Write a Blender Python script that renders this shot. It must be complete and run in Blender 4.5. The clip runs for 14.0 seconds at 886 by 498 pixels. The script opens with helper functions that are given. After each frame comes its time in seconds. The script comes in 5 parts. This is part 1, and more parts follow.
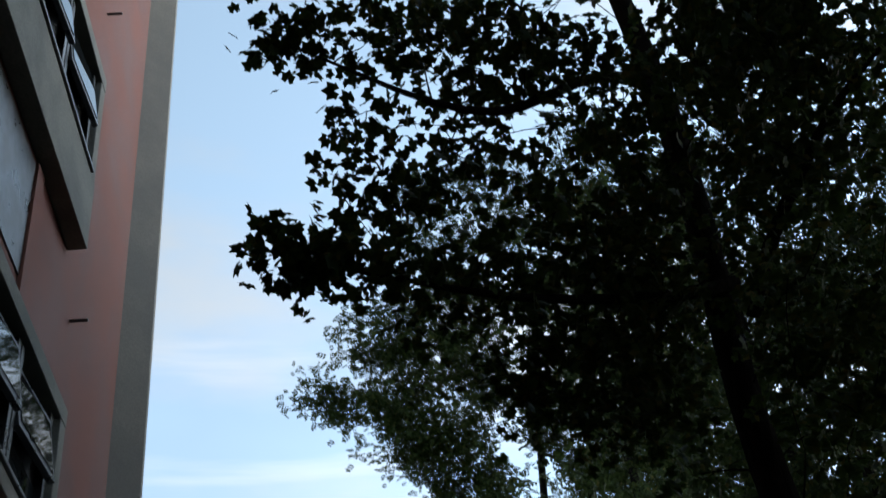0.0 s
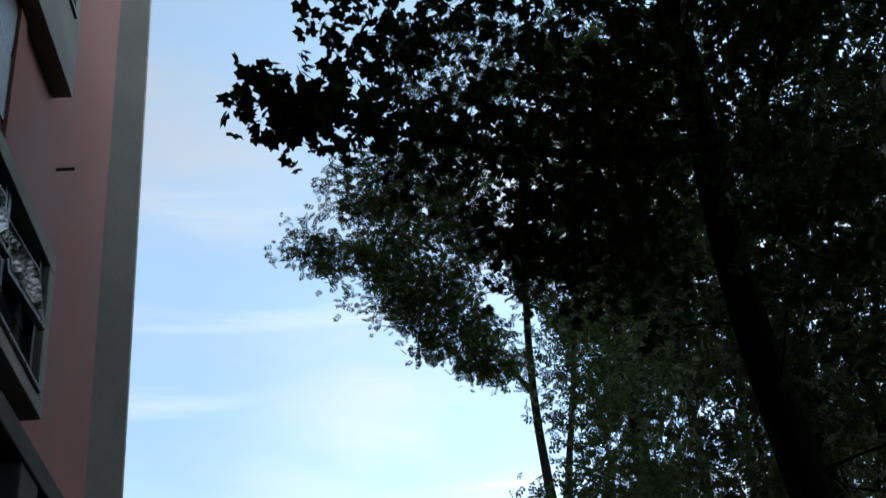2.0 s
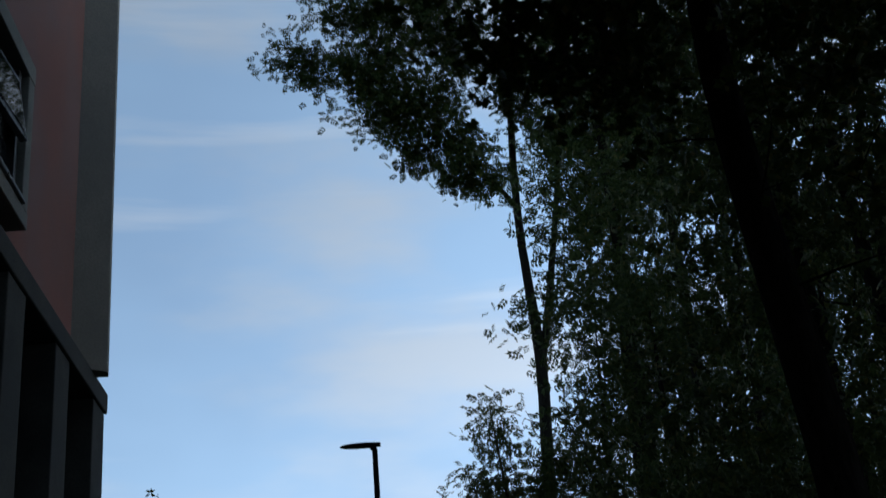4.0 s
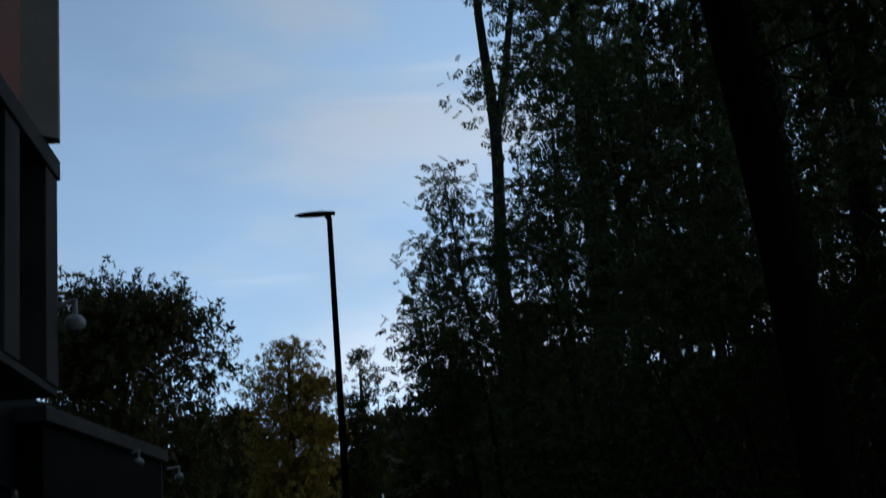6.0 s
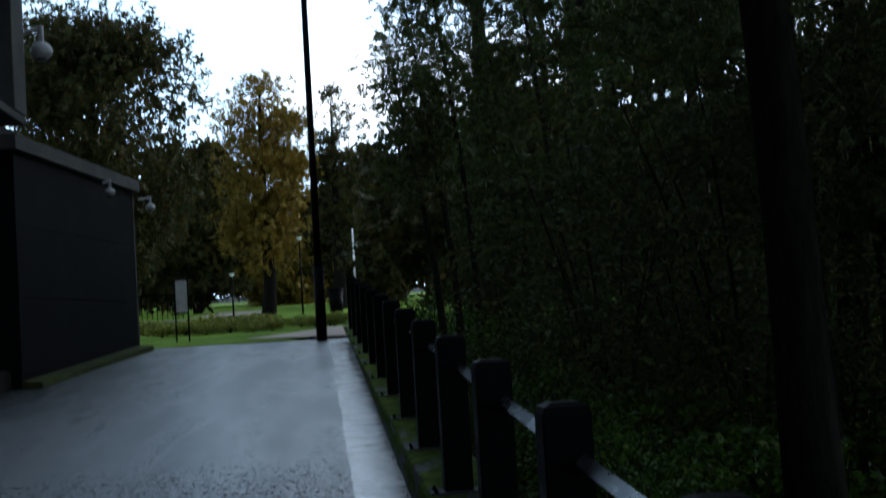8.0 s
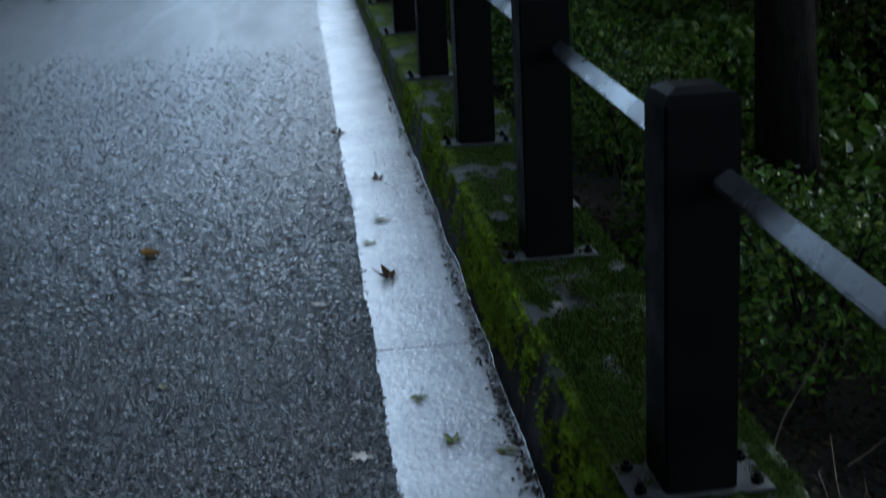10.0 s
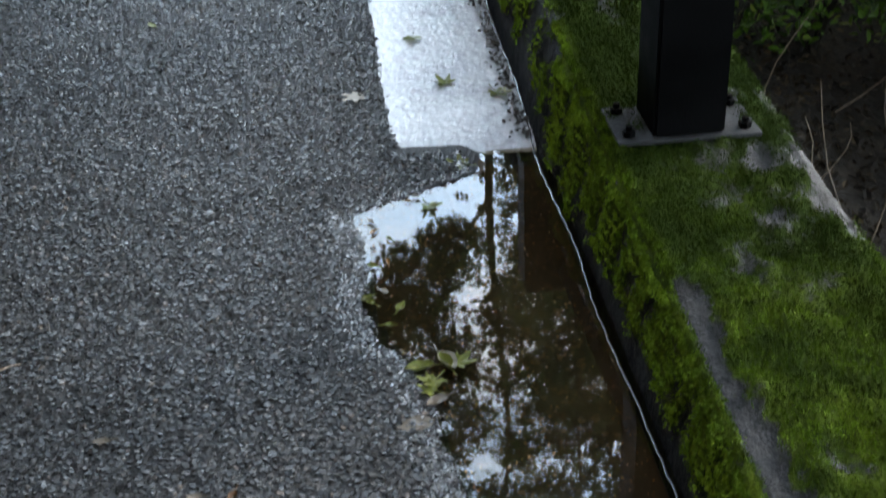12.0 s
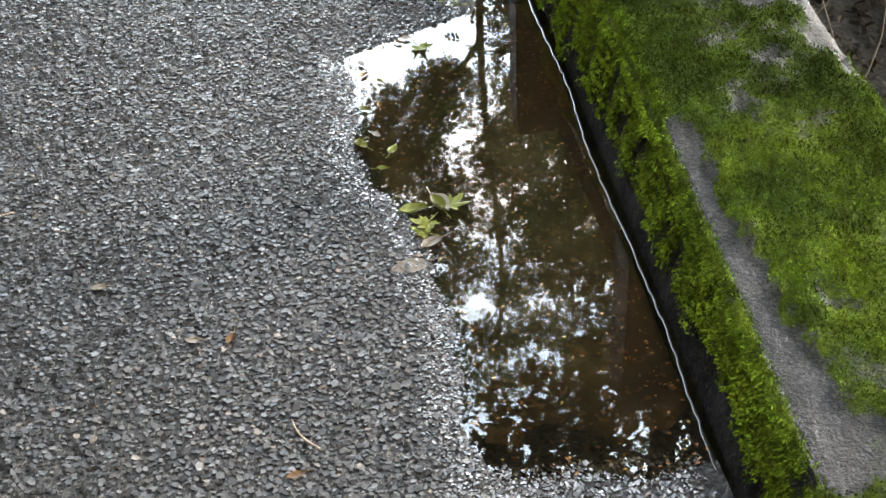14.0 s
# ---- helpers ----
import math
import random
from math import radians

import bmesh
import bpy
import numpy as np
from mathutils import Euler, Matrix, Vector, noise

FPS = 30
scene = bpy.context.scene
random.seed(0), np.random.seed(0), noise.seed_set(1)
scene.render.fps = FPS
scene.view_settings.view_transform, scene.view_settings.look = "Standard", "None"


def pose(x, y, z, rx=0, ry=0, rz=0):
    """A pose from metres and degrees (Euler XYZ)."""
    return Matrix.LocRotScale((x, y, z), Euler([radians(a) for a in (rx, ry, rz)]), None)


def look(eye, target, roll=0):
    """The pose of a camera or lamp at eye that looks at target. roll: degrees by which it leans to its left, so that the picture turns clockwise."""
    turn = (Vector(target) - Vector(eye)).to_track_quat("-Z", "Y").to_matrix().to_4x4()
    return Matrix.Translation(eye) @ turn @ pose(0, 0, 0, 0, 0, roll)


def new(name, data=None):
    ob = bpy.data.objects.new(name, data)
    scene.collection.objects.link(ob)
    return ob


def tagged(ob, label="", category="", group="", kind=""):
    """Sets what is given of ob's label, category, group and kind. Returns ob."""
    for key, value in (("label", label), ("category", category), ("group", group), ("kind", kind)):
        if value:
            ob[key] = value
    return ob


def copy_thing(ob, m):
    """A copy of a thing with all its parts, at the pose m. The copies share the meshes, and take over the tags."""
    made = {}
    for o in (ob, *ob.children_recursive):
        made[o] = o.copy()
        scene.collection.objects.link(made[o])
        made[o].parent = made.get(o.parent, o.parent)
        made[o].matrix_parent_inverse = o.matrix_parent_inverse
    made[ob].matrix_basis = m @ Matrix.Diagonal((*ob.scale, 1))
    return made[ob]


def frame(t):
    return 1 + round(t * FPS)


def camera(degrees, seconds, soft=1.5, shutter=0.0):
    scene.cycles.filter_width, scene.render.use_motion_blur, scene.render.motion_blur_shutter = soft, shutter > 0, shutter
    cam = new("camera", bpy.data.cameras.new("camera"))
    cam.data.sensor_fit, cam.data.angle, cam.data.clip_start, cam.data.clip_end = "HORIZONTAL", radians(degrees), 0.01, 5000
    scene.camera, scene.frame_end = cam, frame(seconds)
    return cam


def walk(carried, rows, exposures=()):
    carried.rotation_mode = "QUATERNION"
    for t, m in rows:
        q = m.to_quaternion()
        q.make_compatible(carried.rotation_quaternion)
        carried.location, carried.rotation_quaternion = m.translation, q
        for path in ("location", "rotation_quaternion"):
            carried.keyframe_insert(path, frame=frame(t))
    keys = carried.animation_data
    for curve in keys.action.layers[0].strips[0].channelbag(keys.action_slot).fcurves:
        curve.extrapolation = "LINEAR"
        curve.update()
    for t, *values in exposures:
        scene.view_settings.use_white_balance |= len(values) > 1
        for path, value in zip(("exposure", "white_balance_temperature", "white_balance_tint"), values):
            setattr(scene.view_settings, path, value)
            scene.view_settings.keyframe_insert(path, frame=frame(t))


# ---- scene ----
EYE = Vector((0.0, 0.0, 1.36))
cam = camera(37.5, 14.0, soft=1.5, shutter=0.5)
# seconds, heading, tilt and roll in degrees; the camera turns where it stands
TURNS = [
    (0.0, -4.12, 39.25, -6.05), (0.5, -4.36, 37.34, -6.03), (1.0, -4.23, 35.83, -5.73), (1.5, -4.12, 34.17, -5.56),
    (2.0, -3.98, 32.76, -5.37), (2.5, -4.00, 30.78, -5.10), (2.7, -3.93, 29.87, -5.10), (4.8, -4.12, 21.36, -4.97),
    (5.0, -4.22, 20.43, -5.00), (5.5, -4.92, 17.22, -4.89), (6.0, -5.13, 14.39, -4.75), (6.5, -5.21, 11.12, -4.70),
    (7.0, -5.26, 8.64, -4.45), (7.2, -5.40, 7.72, -4.25), (9.3, -5.30, -8.75, -2.35), (9.5, -5.53, -10.86, -2.75),
    (10.0, -5.68, -15.20, -2.80), (10.5, -5.35, -19.97, -2.30), (11.0, -5.37, -24.13, -2.08), (11.5, -5.69, -27.13, -1.50),
    (12.0, -5.31, -30.83, -2.27), (12.5, -5.34, -34.00, -2.92), (13.0, -5.28, -35.94, -3.03), (13.5, -5.34, -37.44, -3.11),
    (14.0, -5.32, -37.75, -3.05)]


def aim(yaw, tilt):
    y, p = radians(yaw), radians(tilt)
    return Vector((-math.sin(y) * math.cos(p), math.cos(y) * math.cos(p), math.sin(p)))


walk(cam, [(t, look(EYE, EYE + aim(yaw, tilt) * 10, roll)) for t, yaw, tilt, roll in TURNS],
     exposures=[(0.0, 0.98, 7400, 11), (2.7, 0.6, 6750, 10), (5.0, -0.34, 6500, 10), (6.5, -0.2, 6500, 10), (7.2, 0.2, 7100, 10), (9.3, 2.5, 6800, 10), (10.5, 2.36, 6900, 10), (11.0, 2.75, 7250, 11), (11.5, 3.12, 7800, 13), (12.0, 3.48, 8300, 14), (12.5, 3.97, 8800, 16), (14.0, 4.62, 9900, 17)])

# ---- sky and sun ----
SUN_AZ, SUN_EL = 62.0, 24.0
world = bpy.data.worlds.new("world")
scene.world = world
world.use_nodes = True
wn, wl = world.node_tree.nodes, world.node_tree.links
bg = wn["Background"]
sky = wn.new("ShaderNodeTexSky")
sky.sky_type, sky.sun_disc = "NISHITA", False
sky.sun_elevation, sky.sun_rotation = radians(SUN_EL), radians(SUN_AZ)
sky.air_density, sky.dust_density, sky.ozone_density = 1.0, 0.9, 2.0
coord = wn.new("ShaderNodeTexCoord")


def cloud_layer(scale, stretch, lo, hi, seed):
    mp = wn.new("ShaderNodeMapping")
    mp.inputs["Scale"].default_value = (1, 1, stretch)
    mp.inputs["Location"].default_value = (seed, seed * 0.7, 0)
    nz = wn.new("ShaderNodeTexNoise")
    nz.inputs["Scale"].default_value, nz.inputs["Detail"].default_value = scale, 5.0
    nz.inputs["Roughness"].default_value = 0.5
    rp = wn.new("ShaderNodeMapRange")
    rp.interpolation_type = "SMOOTHSTEP"
    rp.inputs["From Min"].default_value, rp.inputs["From Max"].default_value = lo, hi
    wl.new(coord.outputs["Generated"], mp.inputs["Vector"])
    wl.new(mp.outputs["Vector"], nz.inputs["Vector"])
    wl.new(nz.outputs["Fac"], rp.inputs["Value"])
    return rp.outputs["Result"]


def sky_mix(under, fac, color, amount):
    """Lays cloud over the sky, as bright as the sky behind it times a colour."""
    bw = wn.new("ShaderNodeRGBToBW")
    wl.new(sky.outputs["Color"], bw.inputs[0])
    sc = wn.new("ShaderNodeVectorMath")
    sc.operation = "SCALE"
    sc.inputs[0].default_value = color
    wl.new(bw.outputs[0], sc.inputs["Scale"])
    mul = wn.new("ShaderNodeMath")
    mul.operation = "MULTIPLY"
    mul.inputs[1].default_value = amount
    wl.new(fac, mul.inputs[0])
    mx = wn.new("ShaderNodeMix")
    mx.data_type = "RGBA"
    wl.new(mul.outputs[0], mx.inputs["Factor"])
    wl.new(under, mx.inputs["A"])
    wl.new(sc.outputs[0], mx.inputs["B"])
    return mx.outputs["Result"]


sky_out = sky_mix(sky.outputs["Color"], cloud_layer(1.3, 1.6, 0.15, 0.65, 3.1), (1.08, 1.75, 2.62), 0.8)
sky_out = sky_mix(sky_out, cloud_layer(2.8, 3.0, 0.46, 0.68, 9.4), (1.38, 1.63, 1.95), 0.85)
sky_out = sky_mix(sky_out, cloud_layer(2.0, 13.0, 0.58, 0.74, 5.7), (2.3, 2.45, 2.6), 0.25)
wl.new(sky_out, bg.inputs["Color"])
bg.inputs["Strength"].default_value = 0.15

sun = new("sun", bpy.data.lights.new("sun", "SUN"))
sun.data.energy, sun.data.angle, sun.data.color = 0.3, radians(15), (1.0, 0.94, 0.84)
sun_dir = Vector((math.sin(radians(SUN_AZ)) * math.cos(radians(SUN_EL)), math.cos(radians(SUN_AZ)) * math.cos(radians(SUN_EL)), math.sin(radians(SUN_EL))))
sun.matrix_world = look(sun_dir * 50, (0, 0, 0))


# ---- materials ----
class Nodes:
    """A small builder of node materials."""

    def __init__(self, name):
        self.m = bpy.data.materials.new(name)
        self.m.use_nodes = True
        self.n, self.l = self.m.node_tree.nodes, self.m.node_tree.links
        self.b = self.n["Principled BSDF"]
        self.co = self.n.new("ShaderNodeTexCoord").outputs["Object"]

    def wire(self, node, key, value):
        if hasattr(value, "is_output"):
            self.l.new(value, node.inputs[key])
        else:
            node.inputs[key].default_value = value

    def noise(self, scale, detail=4.0, rough=0.55, vec=None):
        t = self.n.new("ShaderNodeTexNoise")
        t.inputs["Scale"].default_value, t.inputs["Detail"].default_value, t.inputs["Roughness"].default_value = scale, detail, rough
        self.l.new(vec or self.co, t.inputs["Vector"])
        return t.outputs["Fac"]

    def voronoi(self, scale, out="Distance", feature="F1", vec=None):
        t = self.n.new("ShaderNodeTexVoronoi")
        t.feature = feature
        t.inputs["Scale"].default_value = scale
        self.l.new(vec or self.co, t.inputs["Vector"])
        return t.outputs[out]

    def stretch(self, sx, sy, sz):
        t = self.n.new("ShaderNodeMapping")
        t.inputs["Scale"].default_value = (sx, sy, sz)
        self.l.new(self.co, t.inputs["Vector"])
        return t.outputs["Vector"]

    def ramp(self, value, a, b, lo=0.0, hi=1.0):
        t = self.n.new("ShaderNodeMapRange")
        t.interpolation_type = "SMOOTHSTEP"
        for k, v in (("From Min", a), ("From Max", b), ("To Min", lo), ("To Max", hi)):
            t.inputs[k].default_value = v
        self.l.new(value, t.inputs["Value"])
        return t.outputs["Result"]

    def mix(self, fac, a, b):
        t = self.n.new("ShaderNodeMix")
        t.data_type = "RGBA"
        self.wire(t, "Factor", fac)
        self.wire(t, "A", a if hasattr(a, "is_output") else (*a, 1))
        self.wire(t, "B", b if hasattr(b, "is_output") else (*b, 1))
        return t.outputs["Result"]

    def math(self, op, a, b):
        t = self.n.new("ShaderNodeMath")
        t.operation = op
        for i, v in enumerate((a, b)):
            if hasattr(v, "is_output"):
                self.l.new(v, t.inputs[i])
            else:
                t.inputs[i].default_value = v
        return t.outputs[0]

    def bump(self, height, strength, distance):
        t = self.n.new("ShaderNodeBump")
        t.inputs["Strength"].default_value, t.inputs["Distance"].default_value = strength, distance
        self.l.new(height, t.inputs["Height"])
        self.l.new(t.outputs["Normal"], self.b.inputs["Normal"])

    def random(self, island=False):
        if island:
            return self.n.new("ShaderNodeNewGeometry").outputs["Random Per Island"]
        return self.n.new("ShaderNodeObjectInfo").outputs["Random"]

    def done(self, color, rough=0.6, metal=0.0, spec=0.5):
        self.wire(self.b, "Base Color", color if hasattr(color, "is_output") else (*color, 1))
        self.wire(self.b, "Roughness", rough)
        self.b.inputs["Metallic"].default_value = metal
        self.wire(self.b, "Specular IOR Level", spec)
        return self.m


def plain(name, a, b, scale, rough=0.6, bump=0.3, fine=60.0, metal=0.0, spec=0.5, depth=0.004):
    """Two-tone surface with stains at one scale and grain at another."""
    k = Nodes(name)
    big, small = k.noise(scale), k.noise(fine, 3.0)
    col = k.mix(k.ramp(big, 0.35, 0.65), a, b)
    col = k.mix(k.ramp(small, 0.3, 0.7, 0.0, 0.35), col, tuple(c * 0.6 for c in a))
    k.bump(small, bump, depth)
    return k.done(col, k.ramp(big, 0.3, 0.7, max(0.02, rough - 0.1), rough + 0.1), metal, spec)


def leaf_material(name, a, b, c, gloss=0.4, through_light=0.25, sheen=0.16):
    k = Nodes(name)
    r = k.random(True)
    col = k.mix(k.ramp(r, 0.0, 0.8), a, b)
    col = k.mix(k.ramp(r, 0.86, 1.0), col, c)
    k.done(col, gloss, 0.0, sheen)
    tr = k.n.new("ShaderNodeBsdfTranslucent")
    k.l.new(col, tr.inputs["Color"])
    mx = k.n.new("ShaderNodeMixShader")
    mx.inputs["Fac"].default_value = through_light
    k.l.new(k.b.outputs[0], mx.inputs[1])
    k.l.new(tr.outputs[0], mx.inputs[2])
    k.l.new(mx.outputs[0], k.n["Material Output"].inputs["Surface"])
    return k.m


def moss_shade(k):
    """Shade painted into moss colour: least beside puddle and lane, most on top uphill."""
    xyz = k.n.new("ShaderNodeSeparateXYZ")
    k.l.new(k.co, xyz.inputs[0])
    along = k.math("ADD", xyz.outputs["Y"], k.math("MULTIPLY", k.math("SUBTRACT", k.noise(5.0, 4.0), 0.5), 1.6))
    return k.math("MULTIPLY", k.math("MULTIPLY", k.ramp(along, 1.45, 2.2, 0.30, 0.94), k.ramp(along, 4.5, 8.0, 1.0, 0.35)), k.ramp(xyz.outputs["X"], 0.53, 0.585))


def moss_leaf_material():
    k = Nodes("moss_shoot")
    r = k.random(True)
    col = k.mix(k.ramp(r, 0.0, 1.0), (0.028, 0.055, 0.007), (0.088, 0.150, 0.014))
    col = k.mix(k.ramp(k.noise(11.0, 4.0), 0.42, 0.66), col, (0.155, 0.25, 0.022))
    col = k.mix(k.ramp(k.noise(42.0, 5.0, 0.65), 0.44, 0.62, 0, 0.85), col, (0.016, 0.022, 0.005))
    # moss on the lane face is tinted lighter, for sky light falling there
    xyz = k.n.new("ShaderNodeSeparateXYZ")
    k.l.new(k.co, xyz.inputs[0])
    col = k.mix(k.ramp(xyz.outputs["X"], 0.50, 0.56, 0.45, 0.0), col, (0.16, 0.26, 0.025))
    return k.done(k.mix(moss_shade(k), col, (0.012, 0.0235, 0.003)), 0.85, 0.0, 0.03)


def asphalt_material():
    k = Nodes("wet_asphalt")
    cell = k.voronoi(95.0)
    tone = k.voronoi(95.0, "Color")
    big = k.noise(0.9, 5.0)
    patch = k.noise(1.5, 2.5, 0.5, k.stretch(1.3, 0.26, 1.0))
    grey = k.n.new("ShaderNodeSeparateColor")
    k.l.new(tone, grey.inputs[0])
    col = k.mix(k.ramp(grey.outputs[0], 0.25, 1.0), (0.0015, 0.0015, 0.0015), (0.012, 0.0118, 0.0116))
    col = k.mix(k.ramp(big, 0.4, 0.65, 0.0, 0.3), col, (0.014, 0.014, 0.0145))
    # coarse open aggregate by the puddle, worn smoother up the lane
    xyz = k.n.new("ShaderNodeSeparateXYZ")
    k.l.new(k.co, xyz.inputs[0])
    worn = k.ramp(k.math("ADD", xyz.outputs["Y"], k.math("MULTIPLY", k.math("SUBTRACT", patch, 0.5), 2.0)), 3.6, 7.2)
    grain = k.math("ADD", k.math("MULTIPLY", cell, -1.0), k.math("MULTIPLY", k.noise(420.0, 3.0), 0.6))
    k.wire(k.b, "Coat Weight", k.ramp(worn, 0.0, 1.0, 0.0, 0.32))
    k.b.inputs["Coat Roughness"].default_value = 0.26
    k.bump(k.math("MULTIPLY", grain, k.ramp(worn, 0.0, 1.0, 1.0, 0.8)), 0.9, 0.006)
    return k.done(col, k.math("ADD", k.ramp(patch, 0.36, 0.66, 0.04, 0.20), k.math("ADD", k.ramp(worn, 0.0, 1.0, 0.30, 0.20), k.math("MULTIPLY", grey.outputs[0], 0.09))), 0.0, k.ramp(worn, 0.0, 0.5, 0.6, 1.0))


def stone_material():
    k = Nodes("asphalt_chippings")
    r = k.random(True)
    col = k.mix(k.math("POWER", r, 1.4), (0.013, 0.0126, 0.0122), (0.060, 0.0578, 0.0555))
    col = k.mix(k.ramp(r, 0.97, 0.99), col, (0.11, 0.09, 0.075))
    xyz = k.n.new("ShaderNodeSeparateXYZ")
    k.l.new(k.co, xyz.inputs[0])
    k.wire(k.b, "Coat Weight", k.ramp(xyz.outputs["Y"], 3.4, 7.0, 0.0, 0.5))
    k.b.inputs["Coat Roughness"].default_value = 0.26
    k.bump(k.noise(500.0, 2.0), 0.4, 0.001)
    return k.done(col, k.ramp(k.noise(60.0, 2.0), 0.35, 0.65, 0.22, 0.36), 0.0, 0.36)


def gutter_material():
    k = Nodes("wet_concrete_gutter")
    big, fine = k.noise(4.0, 5.0), k.noise(90.0, 3.0)
    col = k.mix(k.ramp(big, 0.3, 0.7), (0.38, 0.385, 0.39), (0.54, 0.54, 0.53))
    col = k.mix(k.ramp(k.noise(14.0, 6.0, 0.7), 0.45, 0.8, 0, 0.6), col, (0.12, 0.12, 0.115))
    k.bump(k.math("ADD", fine, k.math("MULTIPLY", k.noise(40.0), 1.5)), 0.42, 0.004)
    return k.done(col, k.ramp(big, 0.2, 0.8, 0.10, 0.18), 0.0, 1.0)


def mossy_material():
    k = Nodes("mossy_concrete")
    att = k.n.new("ShaderNodeAttribute")
    att.attribute_name = "moss"
    edge = k.math("ADD", att.outputs["Fac"], k.math("MULTIPLY", k.math("SUBTRACT", k.noise(38.0, 5.0, 0.7), 0.5), 0.9))
    m = k.ramp(edge, 0.38, 0.62)
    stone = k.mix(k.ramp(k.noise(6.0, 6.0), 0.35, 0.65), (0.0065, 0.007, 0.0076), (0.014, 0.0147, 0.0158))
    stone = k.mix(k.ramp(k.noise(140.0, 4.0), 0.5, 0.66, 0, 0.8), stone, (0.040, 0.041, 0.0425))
    green = k.mix(k.ramp(k.noise(9.0, 5.0), 0.35, 0.65), (0.030, 0.050, 0.009), (0.080, 0.118, 0.012))
    green = k.mix(k.ramp(k.noise(120.0, 3.0), 0.45, 0.7, 0, 0.7), green, (0.022, 0.03, 0.008))
    k.bump(k.math("ADD", k.math("MULTIPLY", k.noise(150.0, 4.0, 0.7), 1.0), k.math("MULTIPLY", k.noise(30.0, 3.0), 1.5)), 0.9, 0.006)
    green = k.mix(moss_shade(k), green, (0.012, 0.022, 0.004))
    return k.done(k.mix(m, stone, green), k.ramp(m, 0.0, 1.0, 0.6, 0.9), 0.0, k.ramp(m, 0.0, 1.0, 0.2, 0.03))


def water_material():
    k = Nodes("puddle_water")
    fr = k.n.new("ShaderNodeFresnel")
    fr.inputs["IOR"].default_value = 1.9
    gl = k.n.new("ShaderNodeBsdfGlossy")
    gl.inputs["Roughness"].default_value = 0.0
    tp = k.n.new("ShaderNodeBsdfTransparent")
    tp.inputs["Color"].default_value = (0.80, 0.70, 0.55, 1)
    bp = k.n.new("ShaderNodeBump")
    bp.inputs["Strength"].default_value, bp.inputs["Distance"].default_value = 0.03, 0.002
    k.l.new(k.noise(9.0, 2.0), bp.inputs["Height"])
    k.l.new(bp.outputs[0], gl.inputs["Normal"])
    mx = k.n.new("ShaderNodeMixShader")
    k.l.new(fr.outputs[0], mx.inputs["Fac"])
    k.l.new(tp.outputs[0], mx.inputs[1])
    k.l.new(gl.outputs[0], mx.inputs[2])
    k.l.new(mx.outputs[0], k.n["Material Output"].inputs["Surface"])
    return k.m


def bed_material():
    k = Nodes("puddle_bed_silt")
    col = k.mix(k.ramp(k.noise(7.0, 5.0), 0.35, 0.65), (0.025, 0.018, 0.0095), (0.060, 0.042, 0.022))
    col = k.mix(k.ramp(k.noise(60.0, 4.0), 0.56, 0.66, 0, 0.9), col, (0.10, 0.055, 0.022))
    k.bump(k.noise(120.0), 0.5, 0.004)
    return k.done(col, 0.8)


def glass_material():
    k = Nodes("window_glass")
    k.b.inputs["Transmission Weight"].default_value = 0.0
    k.bump(k.noise(1.2, 2.0), 0.04, 0.01)
    return k.done((0.015, 0.018, 0.02), 0.02, 0.0, 1.0)


def bark_material(name, a, b):
    k = Nodes(name)
    v = k.stretch(1.0, 1.0, 0.25)
    n = k.noise(22.0, 6.0, 0.65, v)
    col = k.mix(k.ramp(n, 0.35, 0.65), a, b)
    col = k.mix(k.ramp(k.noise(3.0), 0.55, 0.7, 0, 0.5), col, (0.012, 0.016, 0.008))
    k.bump(n, 0.8, 0.02)
    return k.done(col, 0.95, 0.0, 0.0)


def ground_material():
    k = Nodes("woodland_soil")
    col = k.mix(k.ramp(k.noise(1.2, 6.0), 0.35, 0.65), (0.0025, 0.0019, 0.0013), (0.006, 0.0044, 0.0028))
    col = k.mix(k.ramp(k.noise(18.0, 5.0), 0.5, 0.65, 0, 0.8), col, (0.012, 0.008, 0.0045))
    k.bump(k.noise(30.0, 6.0), 0.8, 0.03)
    return k.done(col, 0.9, 0.0, 0.1)


GRIT = plain("wet_grit", (0.05, 0.05, 0.05), (0.14, 0.137, 0.134), 60.0, 0.14, 0.3, 300.0, 0.0, 1.0, 0.001)
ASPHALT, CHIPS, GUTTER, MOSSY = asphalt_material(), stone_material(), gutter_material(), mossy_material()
WATER, BED, GLASS, SOIL = water_material(), bed_material(), glass_material(), ground_material()
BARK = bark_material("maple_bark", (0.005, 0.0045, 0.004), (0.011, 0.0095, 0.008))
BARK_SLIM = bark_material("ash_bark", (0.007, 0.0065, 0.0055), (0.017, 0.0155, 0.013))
MAPLE = leaf_material("maple_leaf", (0.013, 0.021, 0.007), (0.028, 0.043, 0.011), (0.06, 0.05, 0.013), 0.6, 0.38, 0.05)
ASH = leaf_material("ash_leaf", (0.015, 0.024, 0.008), (0.034, 0.049, 0.014), (0.065, 0.06, 0.016), 0.6, 0.25, 0.05)
BUSH = leaf_material("bramble_leaf", (0.007, 0.020, 0.003), (0.034, 0.074, 0.008), (0.075, 0.092, 0.014), 0.42, 0.30, 0.07)
GOLD = leaf_material("autumn_leaf", (0.11, 0.072, 0.015), (0.19, 0.12, 0.022), (0.08, 0.085, 0.02), 0.6, 0.3, 0.05)
FARGREEN = leaf_material("park_leaf", (0.015, 0.021, 0.006), (0.039, 0.035, 0.011), (0.075, 0.039, 0.012), 0.6, 0.25, 0.05)
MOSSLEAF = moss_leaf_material()
